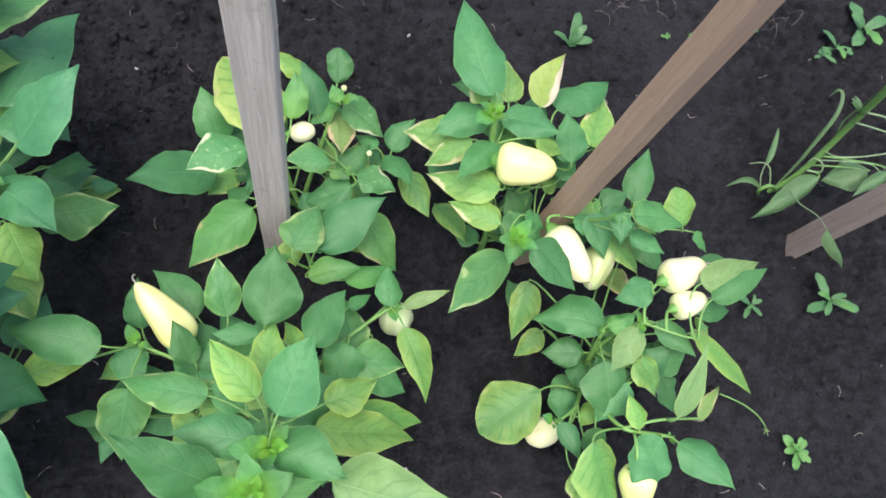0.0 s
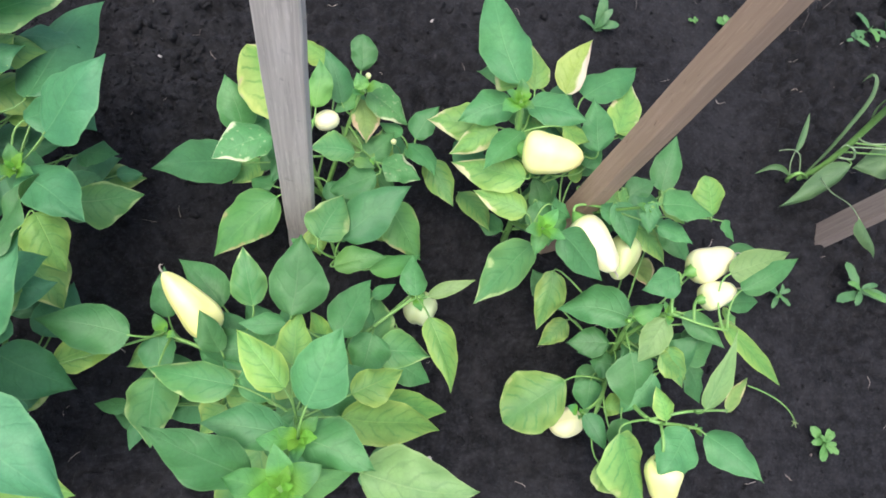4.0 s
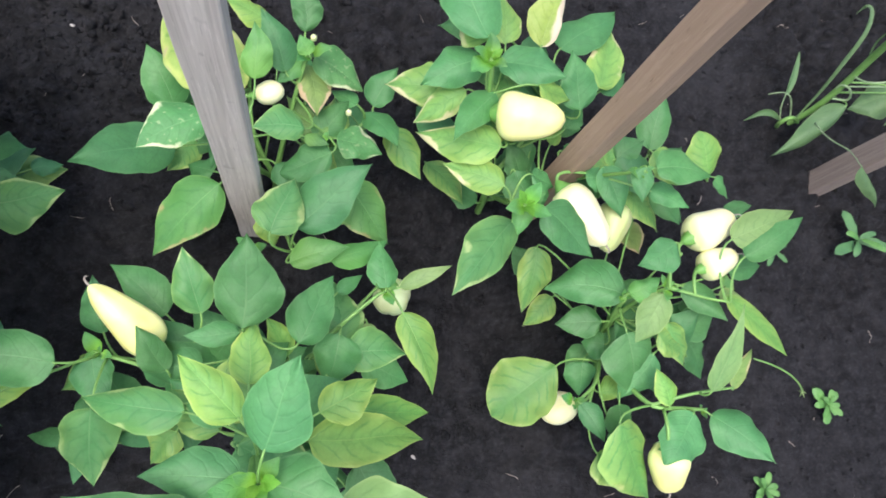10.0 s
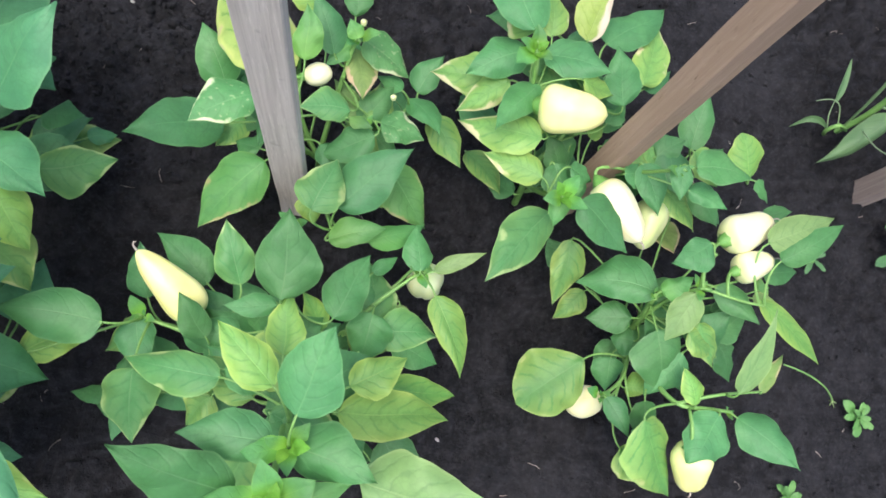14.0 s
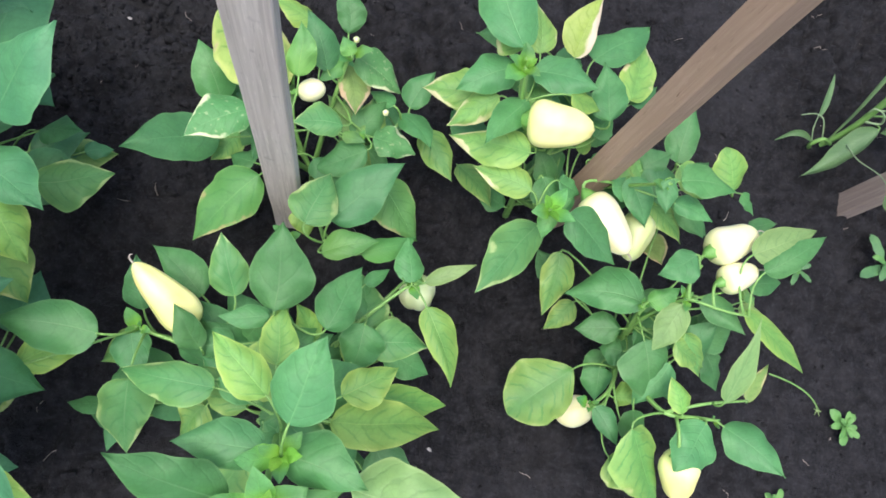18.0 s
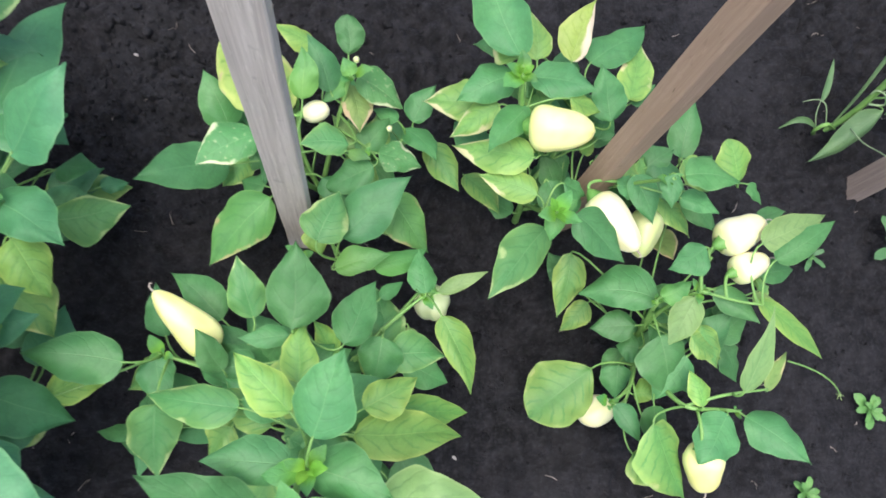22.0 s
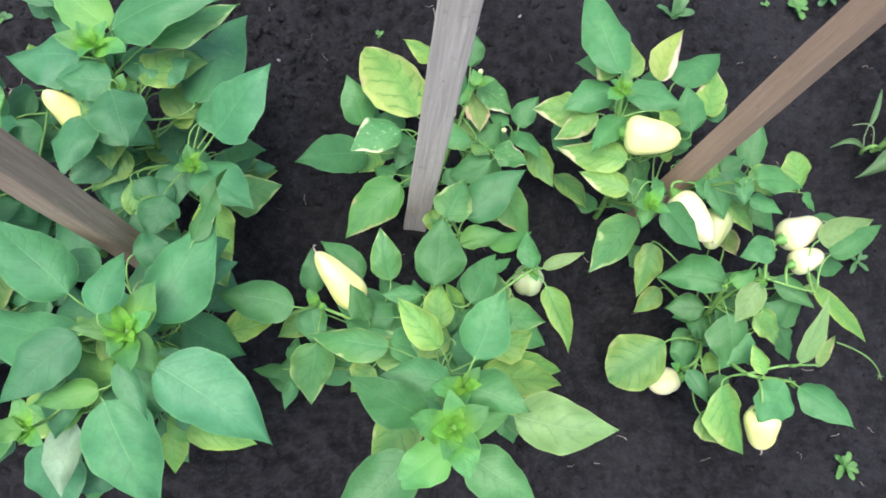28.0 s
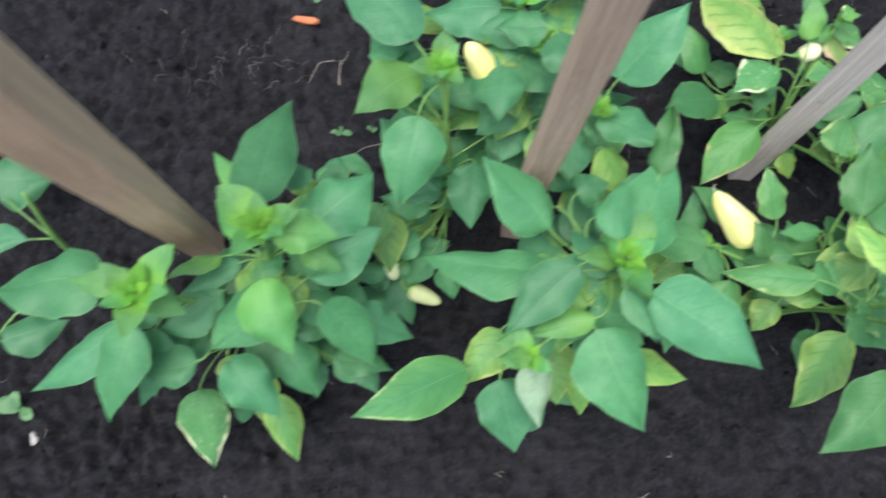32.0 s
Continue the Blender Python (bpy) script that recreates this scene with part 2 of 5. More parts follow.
def plain_material(name, a, b, scale, rough, bump=0.0, distance=0.002, spec=0.4):
    mat, nt, bsdf = nodes_of(name)
    big, fine = noise_of(nt, scale, 4.0), noise_of(nt, scale * 9, 2.0)
    nt.links.new(mix_col(nt, smooth_step(nt, math_node(nt, "MULTIPLY_ADD", fine, 0.4, math_node(nt, "MULTIPLY", big, 0.6)), 0.35, 0.65), a, b), bsdf.inputs["Base Color"])
    bsdf.inputs["Roughness"].default_value = rough
    bsdf.inputs["Specular IOR Level"].default_value = spec
    if bump:
        bump_of(nt, bsdf, fine, bump, distance)
    return mat


PALE_STEM = plain_material("pale_stalk", (0.19, 0.29, 0.15), (0.27, 0.37, 0.20), 50, 0.5, 0.2)
STEM = plain_material("green_stem", (0.14, 0.29, 0.07), (0.19, 0.36, 0.10), 40, 0.45, 0.2)
WOODY = plain_material("stem_base", (0.10, 0.15, 0.05), (0.16, 0.17, 0.08), 60, 0.6, 0.4)
CALYX = plain_material("calyx_green", (0.09, 0.24, 0.05), (0.15, 0.32, 0.07), 80, 0.45, 0.2)
WEED = plain_material("weed_green", (0.045, 0.125, 0.048), (0.072, 0.170, 0.058), 70, 0.5, 0.2)
WEED_LIGHT = plain_material("seedling_green", (0.062, 0.170, 0.040), (0.095, 0.220, 0.052), 70, 0.5, 0.2)
FIBRE = plain_material("dry_fibre", (0.26, 0.22, 0.19), (0.44, 0.39, 0.34), 90, 0.8)
ROOT = plain_material("dull_root", (0.11, 0.095, 0.085), (0.20, 0.175, 0.155), 90, 0.85)
CHALK = plain_material("pale_chip", (0.30, 0.28, 0.26), (0.48, 0.46, 0.43), 120, 0.8, 0.5)
PEEL = plain_material("orange_chip", (0.45, 0.13, 0.05), (0.55, 0.20, 0.09), 90, 0.7, 0.4)


def fruit_material(name, skin, warm, green):
    mat, nt, bsdf = nodes_of(name)
    uv = nt.nodes.new("ShaderNodeUVMap")
    sep = nt.nodes.new("ShaderNodeSeparateXYZ")
    nt.links.new(uv.outputs[0], sep.inputs[0])
    big = noise_of(nt, 28.0, 2.0)
    col = mix_col(nt, smooth_step(nt, big, 0.35, 0.7), skin, warm)
    col = mix_col(nt, smooth_step(nt, sep.outputs[0], 0.02, 0.26, 0.5, 0.0), col, green)
    nt.links.new(col, bsdf.inputs["Base Color"])
    bsdf.inputs["Roughness"].default_value = 0.28
    bsdf.inputs["Specular IOR Level"].default_value = 0.35
    bsdf.inputs["Subsurface Weight"].default_value = 0.25
    bsdf.inputs["Subsurface Radius"].default_value = (0.012, 0.009, 0.004)
    bsdf.inputs["Subsurface Scale"].default_value = 0.5
    bump_of(nt, bsdf, noise_of(nt, 260.0, 2.0), 0.06, 0.001)
    return mat


FRUIT = fruit_material("pepper_skin_ivory", (0.74, 0.73, 0.27), (0.78, 0.77, 0.35), (0.62, 0.71, 0.26))
FRUIT_PALE = fruit_material("pepper_skin_white", (0.72, 0.70, 0.40), (0.76, 0.74, 0.48), (0.60, 0.68, 0.28))
FRUIT_DULL = fruit_material("pepper_skin_dull", (0.43, 0.50, 0.22), (0.52, 0.57, 0.30), (0.30, 0.44, 0.14))
FRUIT_GREEN = fruit_material("pepper_skin_unripe", (0.55, 0.65, 0.33), (0.64, 0.71, 0.44), (0.33, 0.50, 0.16))


def wood_material(name, light, dark, warm):
    """Sawn wood, weathered: long grain along the stake, checks, knots and stains."""
    mat, nt, bsdf = nodes_of(name)
    tc = nt.nodes.new("ShaderNodeTexCoord")
    mp = nt.nodes.new("ShaderNodeMapping")
    mp.inputs["Scale"].default_value = (230, 230, 7)
    nt.links.new(tc.outputs["Object"], mp.inputs["Vector"])
    grain = nt.nodes.new("ShaderNodeTexNoise")
    grain.inputs["Scale"].default_value, grain.inputs["Detail"].default_value = 1.0, 5.0
    grain.inputs["Distortion"].default_value = 0.6
    nt.links.new(mp.outputs[0], grain.inputs["Vector"])
    blot = noise_of(nt, 9.0, 4.0)
    spots = noise_of(nt, 55.0, 3.0)
    col = mix_col(nt, smooth_step(nt, grain.outputs["Fac"], 0.24, 0.76), dark, light)
    col = mix_col(nt, smooth_step(nt, blot, 0.42, 0.68, 0.0, 0.55), col, warm)
    col = mix_col(nt, smooth_step(nt, spots, 0.64, 0.74, 0.0, 0.35), col, tuple(c * 0.55 for c in dark))
    mp2 = nt.nodes.new("ShaderNodeMapping")
    mp2.inputs["Scale"].default_value = (420, 420, 34)
    nt.links.new(tc.outputs["Object"], mp2.inputs["Vector"])
    checks = nt.nodes.new("ShaderNodeTexNoise")
    checks.inputs["Scale"].default_value, checks.inputs["Detail"].default_value = 1.0, 3.0
    nt.links.new(mp2.outputs[0], checks.inputs["Vector"])
    col = mix_col(nt, smooth_step(nt, checks.outputs["Fac"], 0.62, 0.72, 0.0, 0.28), col, tuple(c * 0.5 for c in dark))
    col = mix_col(nt, smooth_step(nt, checks.outputs["Fac"], 0.30, 0.40, 0.35, 0.0), col, tuple(min(c * 1.3, 0.8) for c in light))
    nt.links.new(col, bsdf.inputs["Base Color"])
    bsdf.inputs["Roughness"].default_value = 0.85
    bsdf.inputs["Specular IOR Level"].default_value = 0.2
    bump_of(nt, bsdf, math_node(nt, "ADD", grain.outputs["Fac"], math_node(nt, "MULTIPLY", spots, 0.4)), 0.5, 0.002)
    return mat


GREY_WOOD = wood_material("weathered_grey_wood", (0.60, 0.54, 0.495), (0.40, 0.355, 0.32), (0.52, 0.455, 0.405))
DULL_WOOD = wood_material("dull_greyish_wood", (0.31, 0.25, 0.215), (0.225, 0.175, 0.15), (0.26, 0.20, 0.165))
BROWN_WOOD = wood_material("weathered_brown_wood", (0.385, 0.275, 0.20), (0.315, 0.22, 0.157), (0.34, 0.235, 0.165))
TAN_WOOD = wood_material("light_tan_wood", (0.74, 0.51, 0.34), (0.54, 0.355, 0.225), (0.62, 0.40, 0.25))
DARK_WOOD = wood_material("dark_brown_wood", (0.50, 0.375, 0.285), (0.33, 0.24, 0.178), (0.42, 0.305, 0.225))

SOIL, nt, bsdf = nodes_of("black_soil")
n1, n2, n3 = noise_of(nt, 5.0, 4.0), noise_of(nt, 42.0, 5.0, rough=0.58), noise_of(nt, 420.0, 3.0, rough=0.7)
col = mix_col(nt, smooth_step(nt, n2, 0.35, 0.7), (0.0070, 0.0070, 0.0081), (0.0185, 0.0182, 0.0209))
col = mix_col(nt, smooth_step(nt, n1, 0.45, 0.72, 0.0, 0.45), col, (0.0280, 0.0277, 0.0312))
# Pale and dark flecks paint in crumb shading that the bump alone leaves weak.
col = mix_col(nt, smooth_step(nt, noise_of(nt, 170.0, 6.0, rough=0.7), 0.46, 0.72, 0.0, 0.55), col, (0.0410, 0.0405, 0.0455))
col = mix_col(nt, smooth_step(nt, noise_of(nt, 110.0, 5.0, rough=0.7), 0.52, 0.70, 0.0, 0.5), col, (0.0055, 0.0042, 0.0046))
col = mix_col(nt, smooth_step(nt, n3, 0.66, 0.78, 0.0, 0.18), col, (0.11, 0.10, 0.095))
nt.links.new(col, bsdf.inputs["Base Color"])
bsdf.inputs["Roughness"].default_value = 0.92
bsdf.inputs["Specular IOR Level"].default_value = 0.15
bump_of(nt, bsdf, math_node(nt, "MULTIPLY_ADD", n3, 0.30, n2), 0.9, 0.009)


# ---- ground ----
@functools.lru_cache(maxsize=None)
def noise_table(seed):
    return np.random.default_rng(seed).random((256, 256)) * 2 - 1


def lattice(x, y, seed):
    """Smooth value noise in about -1..1."""
    table = noise_table(seed)
    xi, yi = np.floor(x).astype(int), np.floor(y).astype(int)
    fx, fy = x - xi, y - yi
    fx, fy = fx * fx * (3 - 2 * fx), fy * fy * (3 - 2 * fy)
    a, b = table[xi % 256, yi % 256], table[(xi + 1) % 256, yi % 256]
    c, d = table[xi % 256, (yi + 1) % 256], table[(xi + 1) % 256, (yi + 1) % 256]
    return (a * (1 - fx) + b * fx) * (1 - fy) + (c * (1 - fx) + d * fx) * fy


def lumps(x, y, seed):
    """Rounded lumps with clefts between them, 0 in a cleft to 1 on a crown."""
    tx, ty = noise_table(seed), noise_table(seed + 1)
    xi, yi = np.floor(x).astype(int), np.floor(y).astype(int)
    near = np.full(np.shape(x), 9.0)
    for i in (-1, 0, 1):
        for j in (-1, 0, 1):
            a, b = (xi + i) % 256, (yi + j) % 256
            px, py = xi + i + 0.5 + 0.45 * tx[a, b], yi + j + 0.5 + 0.45 * ty[a, b]
            near = np.minimum(near, np.hypot(px - x, py - y) / (0.75 + 0.25 * tx[b, a]))
    return np.clip(1 - near * near, 0, 1)


def soil_height(x, y):
    near = np.clip(1.6 - np.hypot(x - 0.0, y - 0.35) / 2.0, 0, 1)
    coarse = 0.35 + 0.65 * np.clip(lattice(x * 2.3 + 9, y * 2.3 + 4, 5) + 0.55, 0, 1)
    h = 0.008 * lattice(x * 4, y * 4, 1)
    cloddy = np.clip(lattice(x * 3.1 + 2, y * 3.1 + 7, 8) + 0.50, 0, 1)
    h = h + near * cloddy * (0.0240 * lumps(x * 43, y * 43, 20) + 0.0070 * lumps(x * 90, y * 80, 24)) - 0.004 * near * cloddy
    h = h + near * coarse * (0.0110 * lattice(x * 22, y * 22, 2) + 0.0125 * np.abs(lattice(x * 48, y * 48, 3)) + 0.0034 * lattice(x * 105, y * 105, 4))
    return h - 0.002


def spread(lo, hi, step):
    """Even steps inside lo..hi, then ever wider ones out to the horizon."""
    inner = list(np.arange(lo, hi + step / 2, step))
    d, out_lo, out_hi = step, [], []
    a, b = inner[0], inner[-1]
    while d < 160:
        d *= 1.45
        a, b = a - d, b + d
        out_lo.append(a)
        out_hi.append(b)
    return np.array(out_lo[::-1] + inner + out_hi)


def mesh_from(name, verts, faces, mat, smooth=True):
    me = bpy.data.meshes.new(name)
    me.from_pydata([tuple(v) for v in verts], [], [tuple(f) for f in faces])
    me.materials.append(mat)
    if smooth:
        me.polygons.foreach_set("use_smooth", [True] * len(me.polygons))
    me.update()
    return me


gx, gy = spread(-1.62, 1.42, 0.0055), spread(-0.42, 1.2, 0.0055)
GX, GY = np.meshgrid(gx, gy)
GZ = soil_height(GX, GY)
nx, ny = len(gx), len(gy)
idx = np.arange(nx * ny).reshape(ny, nx)
quads = np.stack([idx[:-1, :-1], idx[:-1, 1:], idx[1:, 1:], idx[1:, :-1]], -1).reshape(-1, 4)
ground = new("ground", mesh_from("ground", np.stack([GX.ravel(), GY.ravel(), GZ.ravel()], -1), quads.tolist(), SOIL))
tagged(ground, "bare black crumbly garden soil between the pepper plants", "soil", kind="structure")


def floor_at(x, y):
    return float(soil_height(np.array(float(x)), np.array(float(y))))


tmp = bmesh.new()
bmesh.ops.create_icosphere(tmp, subdivisions=2, radius=1.0)
BALL_V = np.array([v.co[:] for v in tmp.verts])
BALL_F = np.array([[v.index for v in f.verts] for f in tmp.faces])
tmp.free()
tmp = bmesh.new()
bmesh.ops.create_icosphere(tmp, subdivisions=1, radius=1.0)
ICO_V = np.array([v.co[:] for v in tmp.verts])
ICO_F = np.array([[v.index for v in f.verts] for f in tmp.faces])
tmp.free()


def clods(name, count, lo, hi, seed, base_v, base_f, where, mat, label):
    rng = np.random.default_rng(seed)
    vs, fs, off = [], [], 0
    while len(vs) < count:
        x, y = where(rng)
        r = lo + (hi - lo) * rng.random() ** 2.6
        q = Euler(rng.random(3) * 6.3).to_matrix()
        lump = 1 + 0.62 * (rng.random(len(base_v)) - 0.5)
        pts = base_v * lump[:, None] * (r * np.array([1.0, 0.7 + 0.4 * rng.random(), 0.55 + 0.3 * rng.random()]))
        pts = pts @ np.array(q).T
        pts += np.array([x, y, floor_at(x, y) + 0.10 * r])
        vs.append(pts)
        fs.append(base_f + off)
        off += len(base_v)
    ob = new(name, mesh_from(name, np.concatenate(vs), np.concatenate(fs).tolist(), mat))
    return tagged(ob, label, "soil", kind="stuff")


def anywhere(rng):
    return rng.uniform(-1.55, 1.3), rng.uniform(-0.35, 1.15)


def in_bed(rng):
    return rng.uniform(-1.3, 0.7), rng.uniform(-0.2, 0.95)


def by_stakes(rng):
    return rng.normal(-0.28, 0.22), rng.normal(0.62, 0.12)


clods("soil_crumbs", 9000, 0.0010, 0.0050, 11, ICO_V, ICO_F, anywhere, SOIL, "small loose crumbs of black soil strewn over the bed")
clods("soil_clods", 800, 0.003, 0.011, 12, BALL_V, BALL_F, in_bed, SOIL, "rounded clods of black soil lying on the bed")
clods("soil_crumbs", 3000, 0.0014, 0.0060, 14, ICO_V, ICO_F, by_stakes, SOIL, "loose crumbs of black soil heaped near a stake")
clods("soil_clods", 170, 0.0035, 0.011, 13, BALL_V, BALL_F, by_stakes, SOIL, "rounded clods of black soil heaped near a stake")


# ---- helpers for things ----
def part(name, bm, material, parent, label="", at=(0, 0, 0), smooth=True):
    """Links a bmesh as one mesh object under a thing or a part."""
    me = bpy.data.meshes.new(name)
    bm.to_mesh(me)
    bm.free()
    me.materials.append(material)
    if smooth:
        me.polygons.foreach_set("use_smooth", [True] * len(me.polygons))
    ob = new(name, me)
    ob.parent = parent
    ob.location = at
    if label:
        ob["label"] = label
    return ob


def tube(bm, pts, radii, sides=6):
    """A tube of varying radius along points, closed at its ends."""
    pts = [Vector(p) for p in pts]
    rings, side = [], None
    for i, p in enumerate(pts):
        d = (pts[min(i + 1, len(pts) - 1)] - pts[max(i - 1, 0)]).normalized()
        ref = side if side else (Vector((0, 0, 1)) if abs(d.z) < 0.9 else Vector((1, 0, 0)))
        a = (ref - d * ref.dot(d)).normalized()
        side = a
        b = d.cross(a)
        r = radii[i] if isinstance(radii, (list, tuple)) else radii
        rings.append([bm.verts.new(p + (a * math.cos(k * 2 * math.pi / sides) + b * math.sin(k * 2 * math.pi / sides)) * r) for k in range(sides)])
    for one, two in zip(rings, rings[1:]):
        for k in range(sides):
            bm.faces.new((one[k], one[(k + 1) % sides], two[(k + 1) % sides], two[k]))
    bm.faces.new(rings[0][::-1])
    bm.faces.new(rings[-1])


def arc(a, b, c, n=7):
    """A curve from a to c that bends towards b."""
    a, b, c = Vector(a), Vector(b), Vector(c)
    return [a * (1 - t) ** 2 + b * 2 * t * (1 - t) + c * t * t for t in (i / (n - 1) for i in range(n))]


def blade(bm, tip, width, rng, arch=0.07, roll=0.0, droop=0.3, nu=14, nv=8, wide_at=0.365, curl=0.0, waves=0.05, sharp=1.0, quilt=0.034, skew=None, bow=0.0, neck=0.62):
    """A leaf blade from the origin to tip, with a pointed outline, a raised back, hanging sides and a wavy margin."""
    tip = Vector(tip)
    length = tip.length
    ahead = tip / length
    up = Vector((0, 0, 1)) - ahead * ahead.z
    up.normalize()
    left = up.cross(ahead)
    up, left = up * math.cos(roll) + left * math.sin(roll), left * math.cos(roll) - up * math.sin(roll)
    uv = bm.loops.layers.uv.verify()
    p = neck
    q = p * (1 - wide_at) / wide_at * sharp * 1.07
    peak = (p / (p + q)) ** p * (q / (p + q)) ** q
    ph, ph2, bend = rng.random() * 6.3, rng.random() * 6.3, rng.uniform(-0.05, 0.05)
    own = random.Random(int(abs(tip.x * 3 + tip.y * 5 + tip.z * 7 + width) * 1e6))
    fuller, sway, rough_edge, lift = own.uniform(0.90, 1.10), own.uniform(-0.028, 0.028), own.uniform(0.5, 1.7), own.uniform(0.08, 0.36)
    twist = own.uniform(-0.35, 0.35)
    if skew is not None:
        fuller, bend, sway = 1 + skew, bow, sway * 0.5
    lift *= 0.75
    hook = own.uniform(-0.03, 0.06)
    grid = []
    for i in range(nu + 1):
        u = i / nu
        half = width * 0.545 * (max(u, 0.0) ** p * max(1 - u, 0.0) ** q / peak) * (1 - 0.16 * u ** 4)
        if 0 < u < 1:
            half = max(half, 0.0008)
        row = []
        for j in range(nv + 1):
            v = j / nv * 2 - 1
            side = half * (fuller if v > 0 else 2 - fuller)
            ruff = waves * rough_edge * math.sin(u * 15 + ph + (1.6 if v > 0 else 0)) * abs(v) ** 2
            y = v * side * (1 + 0.035 * math.sin(u * 11 + ph2 * (1 if v > 0 else 1.7)) + 0.018 * math.sin(u * 29 + ph))
            z = arch * length * 4 * u * (1 - u) * (1 + 0.8 * (u - 0.5)) - droop * half * v * v + lift * half * abs(v) + ruff * half * 2
            z += twist * half * v * (u - 0.3)
            far = abs((u * 5.6 - abs(v) ** 1.5 * 1.7 + (0.45 if v > 0 else 0) + 0.25) % 1 - 0.5)
            z += quilt * half * (1 - 4 * far * far) * min(1, 3 * abs(v)) * (1 - 0.4 * u)
            z += 0.045 * width * math.sin(u * 5.2 + ph2) * math.sin(v * 2.3 + ph)
            z += curl * half * max(u - 0.45, 0) * abs(v) * 3
            z -= hook * length * max(u - 0.6, 0) ** 2 * 4
            y += bend * length * 4 * u * (1 - u) + sway * length * math.sin(6.28 * u)
            row.append(bm.verts.new(ahead * (u * length) + left * y + up * z))
        grid.append(row)
    for i in range(nu):
        for j in range(nv):
            f = bm.faces.new((grid[i][j], grid[i + 1][j], grid[i + 1][j + 1], grid[i][j + 1]))
            for loop, (a, b) in zip(f.loops, ((i, j), (i + 1, j), (i + 1, j + 1), (i, j + 1))):
                loop[uv].uv = (a / nu, b / nv)
    bmesh.ops.remove_doubles(bm, verts=bm.verts, dist=1e-6)


class Plant:
    def __init__(self, root, label, seed, group="pepper plants in the bed"):
        self.root = Vector((root[0], root[1], floor_at(*root) - 0.004))
        self.ob = tagged(new("pepper_plant"), label, "plant", group)
        self.ob.location = self.root
        self.stems = []
        self.tops = []
        self.rng = random.Random(seed)
        self.lush = "green" in label or "leafy" in label or "dark leaves" in label

    def stem(self, points, thick=0.0045, thin=0.002, woody=False):
        pts = [Vector(p) for p in points]
        line = []
        for i in range(len(pts) - 1):
            a, b = pts[i], pts[i + 1]
            before, after = pts[max(i - 1, 0)], pts[min(i + 2, len(pts) - 1)]
            for k in range(6):
                t = k / 6
                line.append(0.5 * (2 * a + (b - before) * t + (2 * before - 5 * a + 4 * b - after) * t * t + (3 * a - before - 3 * b + after) * t ** 3))
        line.append(pts[-1])
        bm = bmesh.new()
        tube(bm, [p - self.root for p in line], [thick + (thin - thick) * i / (len(line) - 1) for i in range(len(line))], 7)
        part("stem", bm, WOODY if woody else STEM, self.ob)
        self.stems += line

    def nearest(self, p, below=0.012):
        p = Vector(p)
        return min(self.stems, key=lambda s: (s - p).length + max(0, s.z - p.z + below) * 2.5)


LEAF_NOTE = {
    "y": "yellowing leaf", "m": "leaf yellow between green veins", "x": "leaf with broad cream-yellow margin", "v": "bright yellow leaf with green veins", "p": "pale washed-out leaf", "w": "leaf with bleached white margin",
    "d": "leaf with withered brown edge", "r": "leaf drying to straw colour", "n": "", "l": "", "c": "", "g": "", "h": "", "k": "leaf folded over with a curled margin", "f": "dull wilting leaf", "u": "turned leaf showing its silvery underside", "e": "green leaf with lighter margin", "b": "green leaf with thin brown edge",
}


def leaf(plant, base, tip, width, kind, roll=None, arch=None, droop=0.42, stalk=True, under=False, **more):
    base, tip = Vector(base), Vector(tip)
    rng = plant.rng
    roll = rng.uniform(-0.16, 0.16) if roll is None else roll
    arch = rng.uniform(0.02, 0.06) if arch is None else arch
    if stalk and not under:
        plant.tops.append((base, tip))
    if kind == "k":
        more.setdefault("curl", 1.6)
        more.setdefault("waves", 0.12)
        roll += 0.5
    if not under and width > 0.02:
        more.setdefault("nu", 24)
        more.setdefault("nv", 12)
    if kind in "ymvdx":
        more.setdefault("quilt", 0.06)
    if kind == "g" and plant.lush:
        kind = "h"
    bm = bmesh.new()
    blade(bm, tip - base, width, rng, arch, roll, droop, **more)
    ob = part("leaf", bm, LEAF[kind], plant.ob, LEAF_NOTE[kind], base - plant.root)
    if stalk and plant.stems:
        node = plant.nearest(base)
        away = (base - tip).normalized()
        gap = (node - base).length
        mid = base + away * min(gap * 0.38, 0.03) + Vector((0, 0, -0.10 * gap))
        bm = bmesh.new()
        tube(bm, [p - base for p in arc(base + (tip - base) * 0.03, mid, node)], [0.0011, 0.0012, 0.0013, 0.0014, 0.0015, 0.0017, 0.0019], 5)
        part("leaf_stalk", bm, STEM, ob)
    return ob


def crown(plant, at, size=0.03, count=7, lean=(0, 0), kind="n"):
    """The growing tip of a shoot: a tuft of small, young, upright leaves."""
    at = Vector(at)
    rng = plant.rng
    turn = rng.random() * 6.3
    for k in range(count):
        f = k / count
        a = turn + k * 2.4 + rng.uniform(-0.3, 0.3)
        l = size * (0.26 + 1.10 * f ** 1.3) * rng.uniform(0.85, 1.15)
        rise = 0.85 - 0.70 * f + rng.uniform(-0.08, 0.08)
        tip = at + Vector((math.cos(a) * l + lean[0] * l, math.sin(a) * l + lean[1] * l, l * rise))
        start = at + Vector((math.cos(a), math.sin(a), -0.5 - 4 * f)) * 0.0018
        young = kind if f < 0.5 else "c"
        leaf(plant, start, tip, l * rng.uniform(0.52, 0.68), young, droop=rng.uniform(-0.15, 0.15), stalk=False, arch=rng.uniform(0.03, 0.10), nu=14, nv=8, waves=0.05, quilt=0.08, wide_at=0.44)


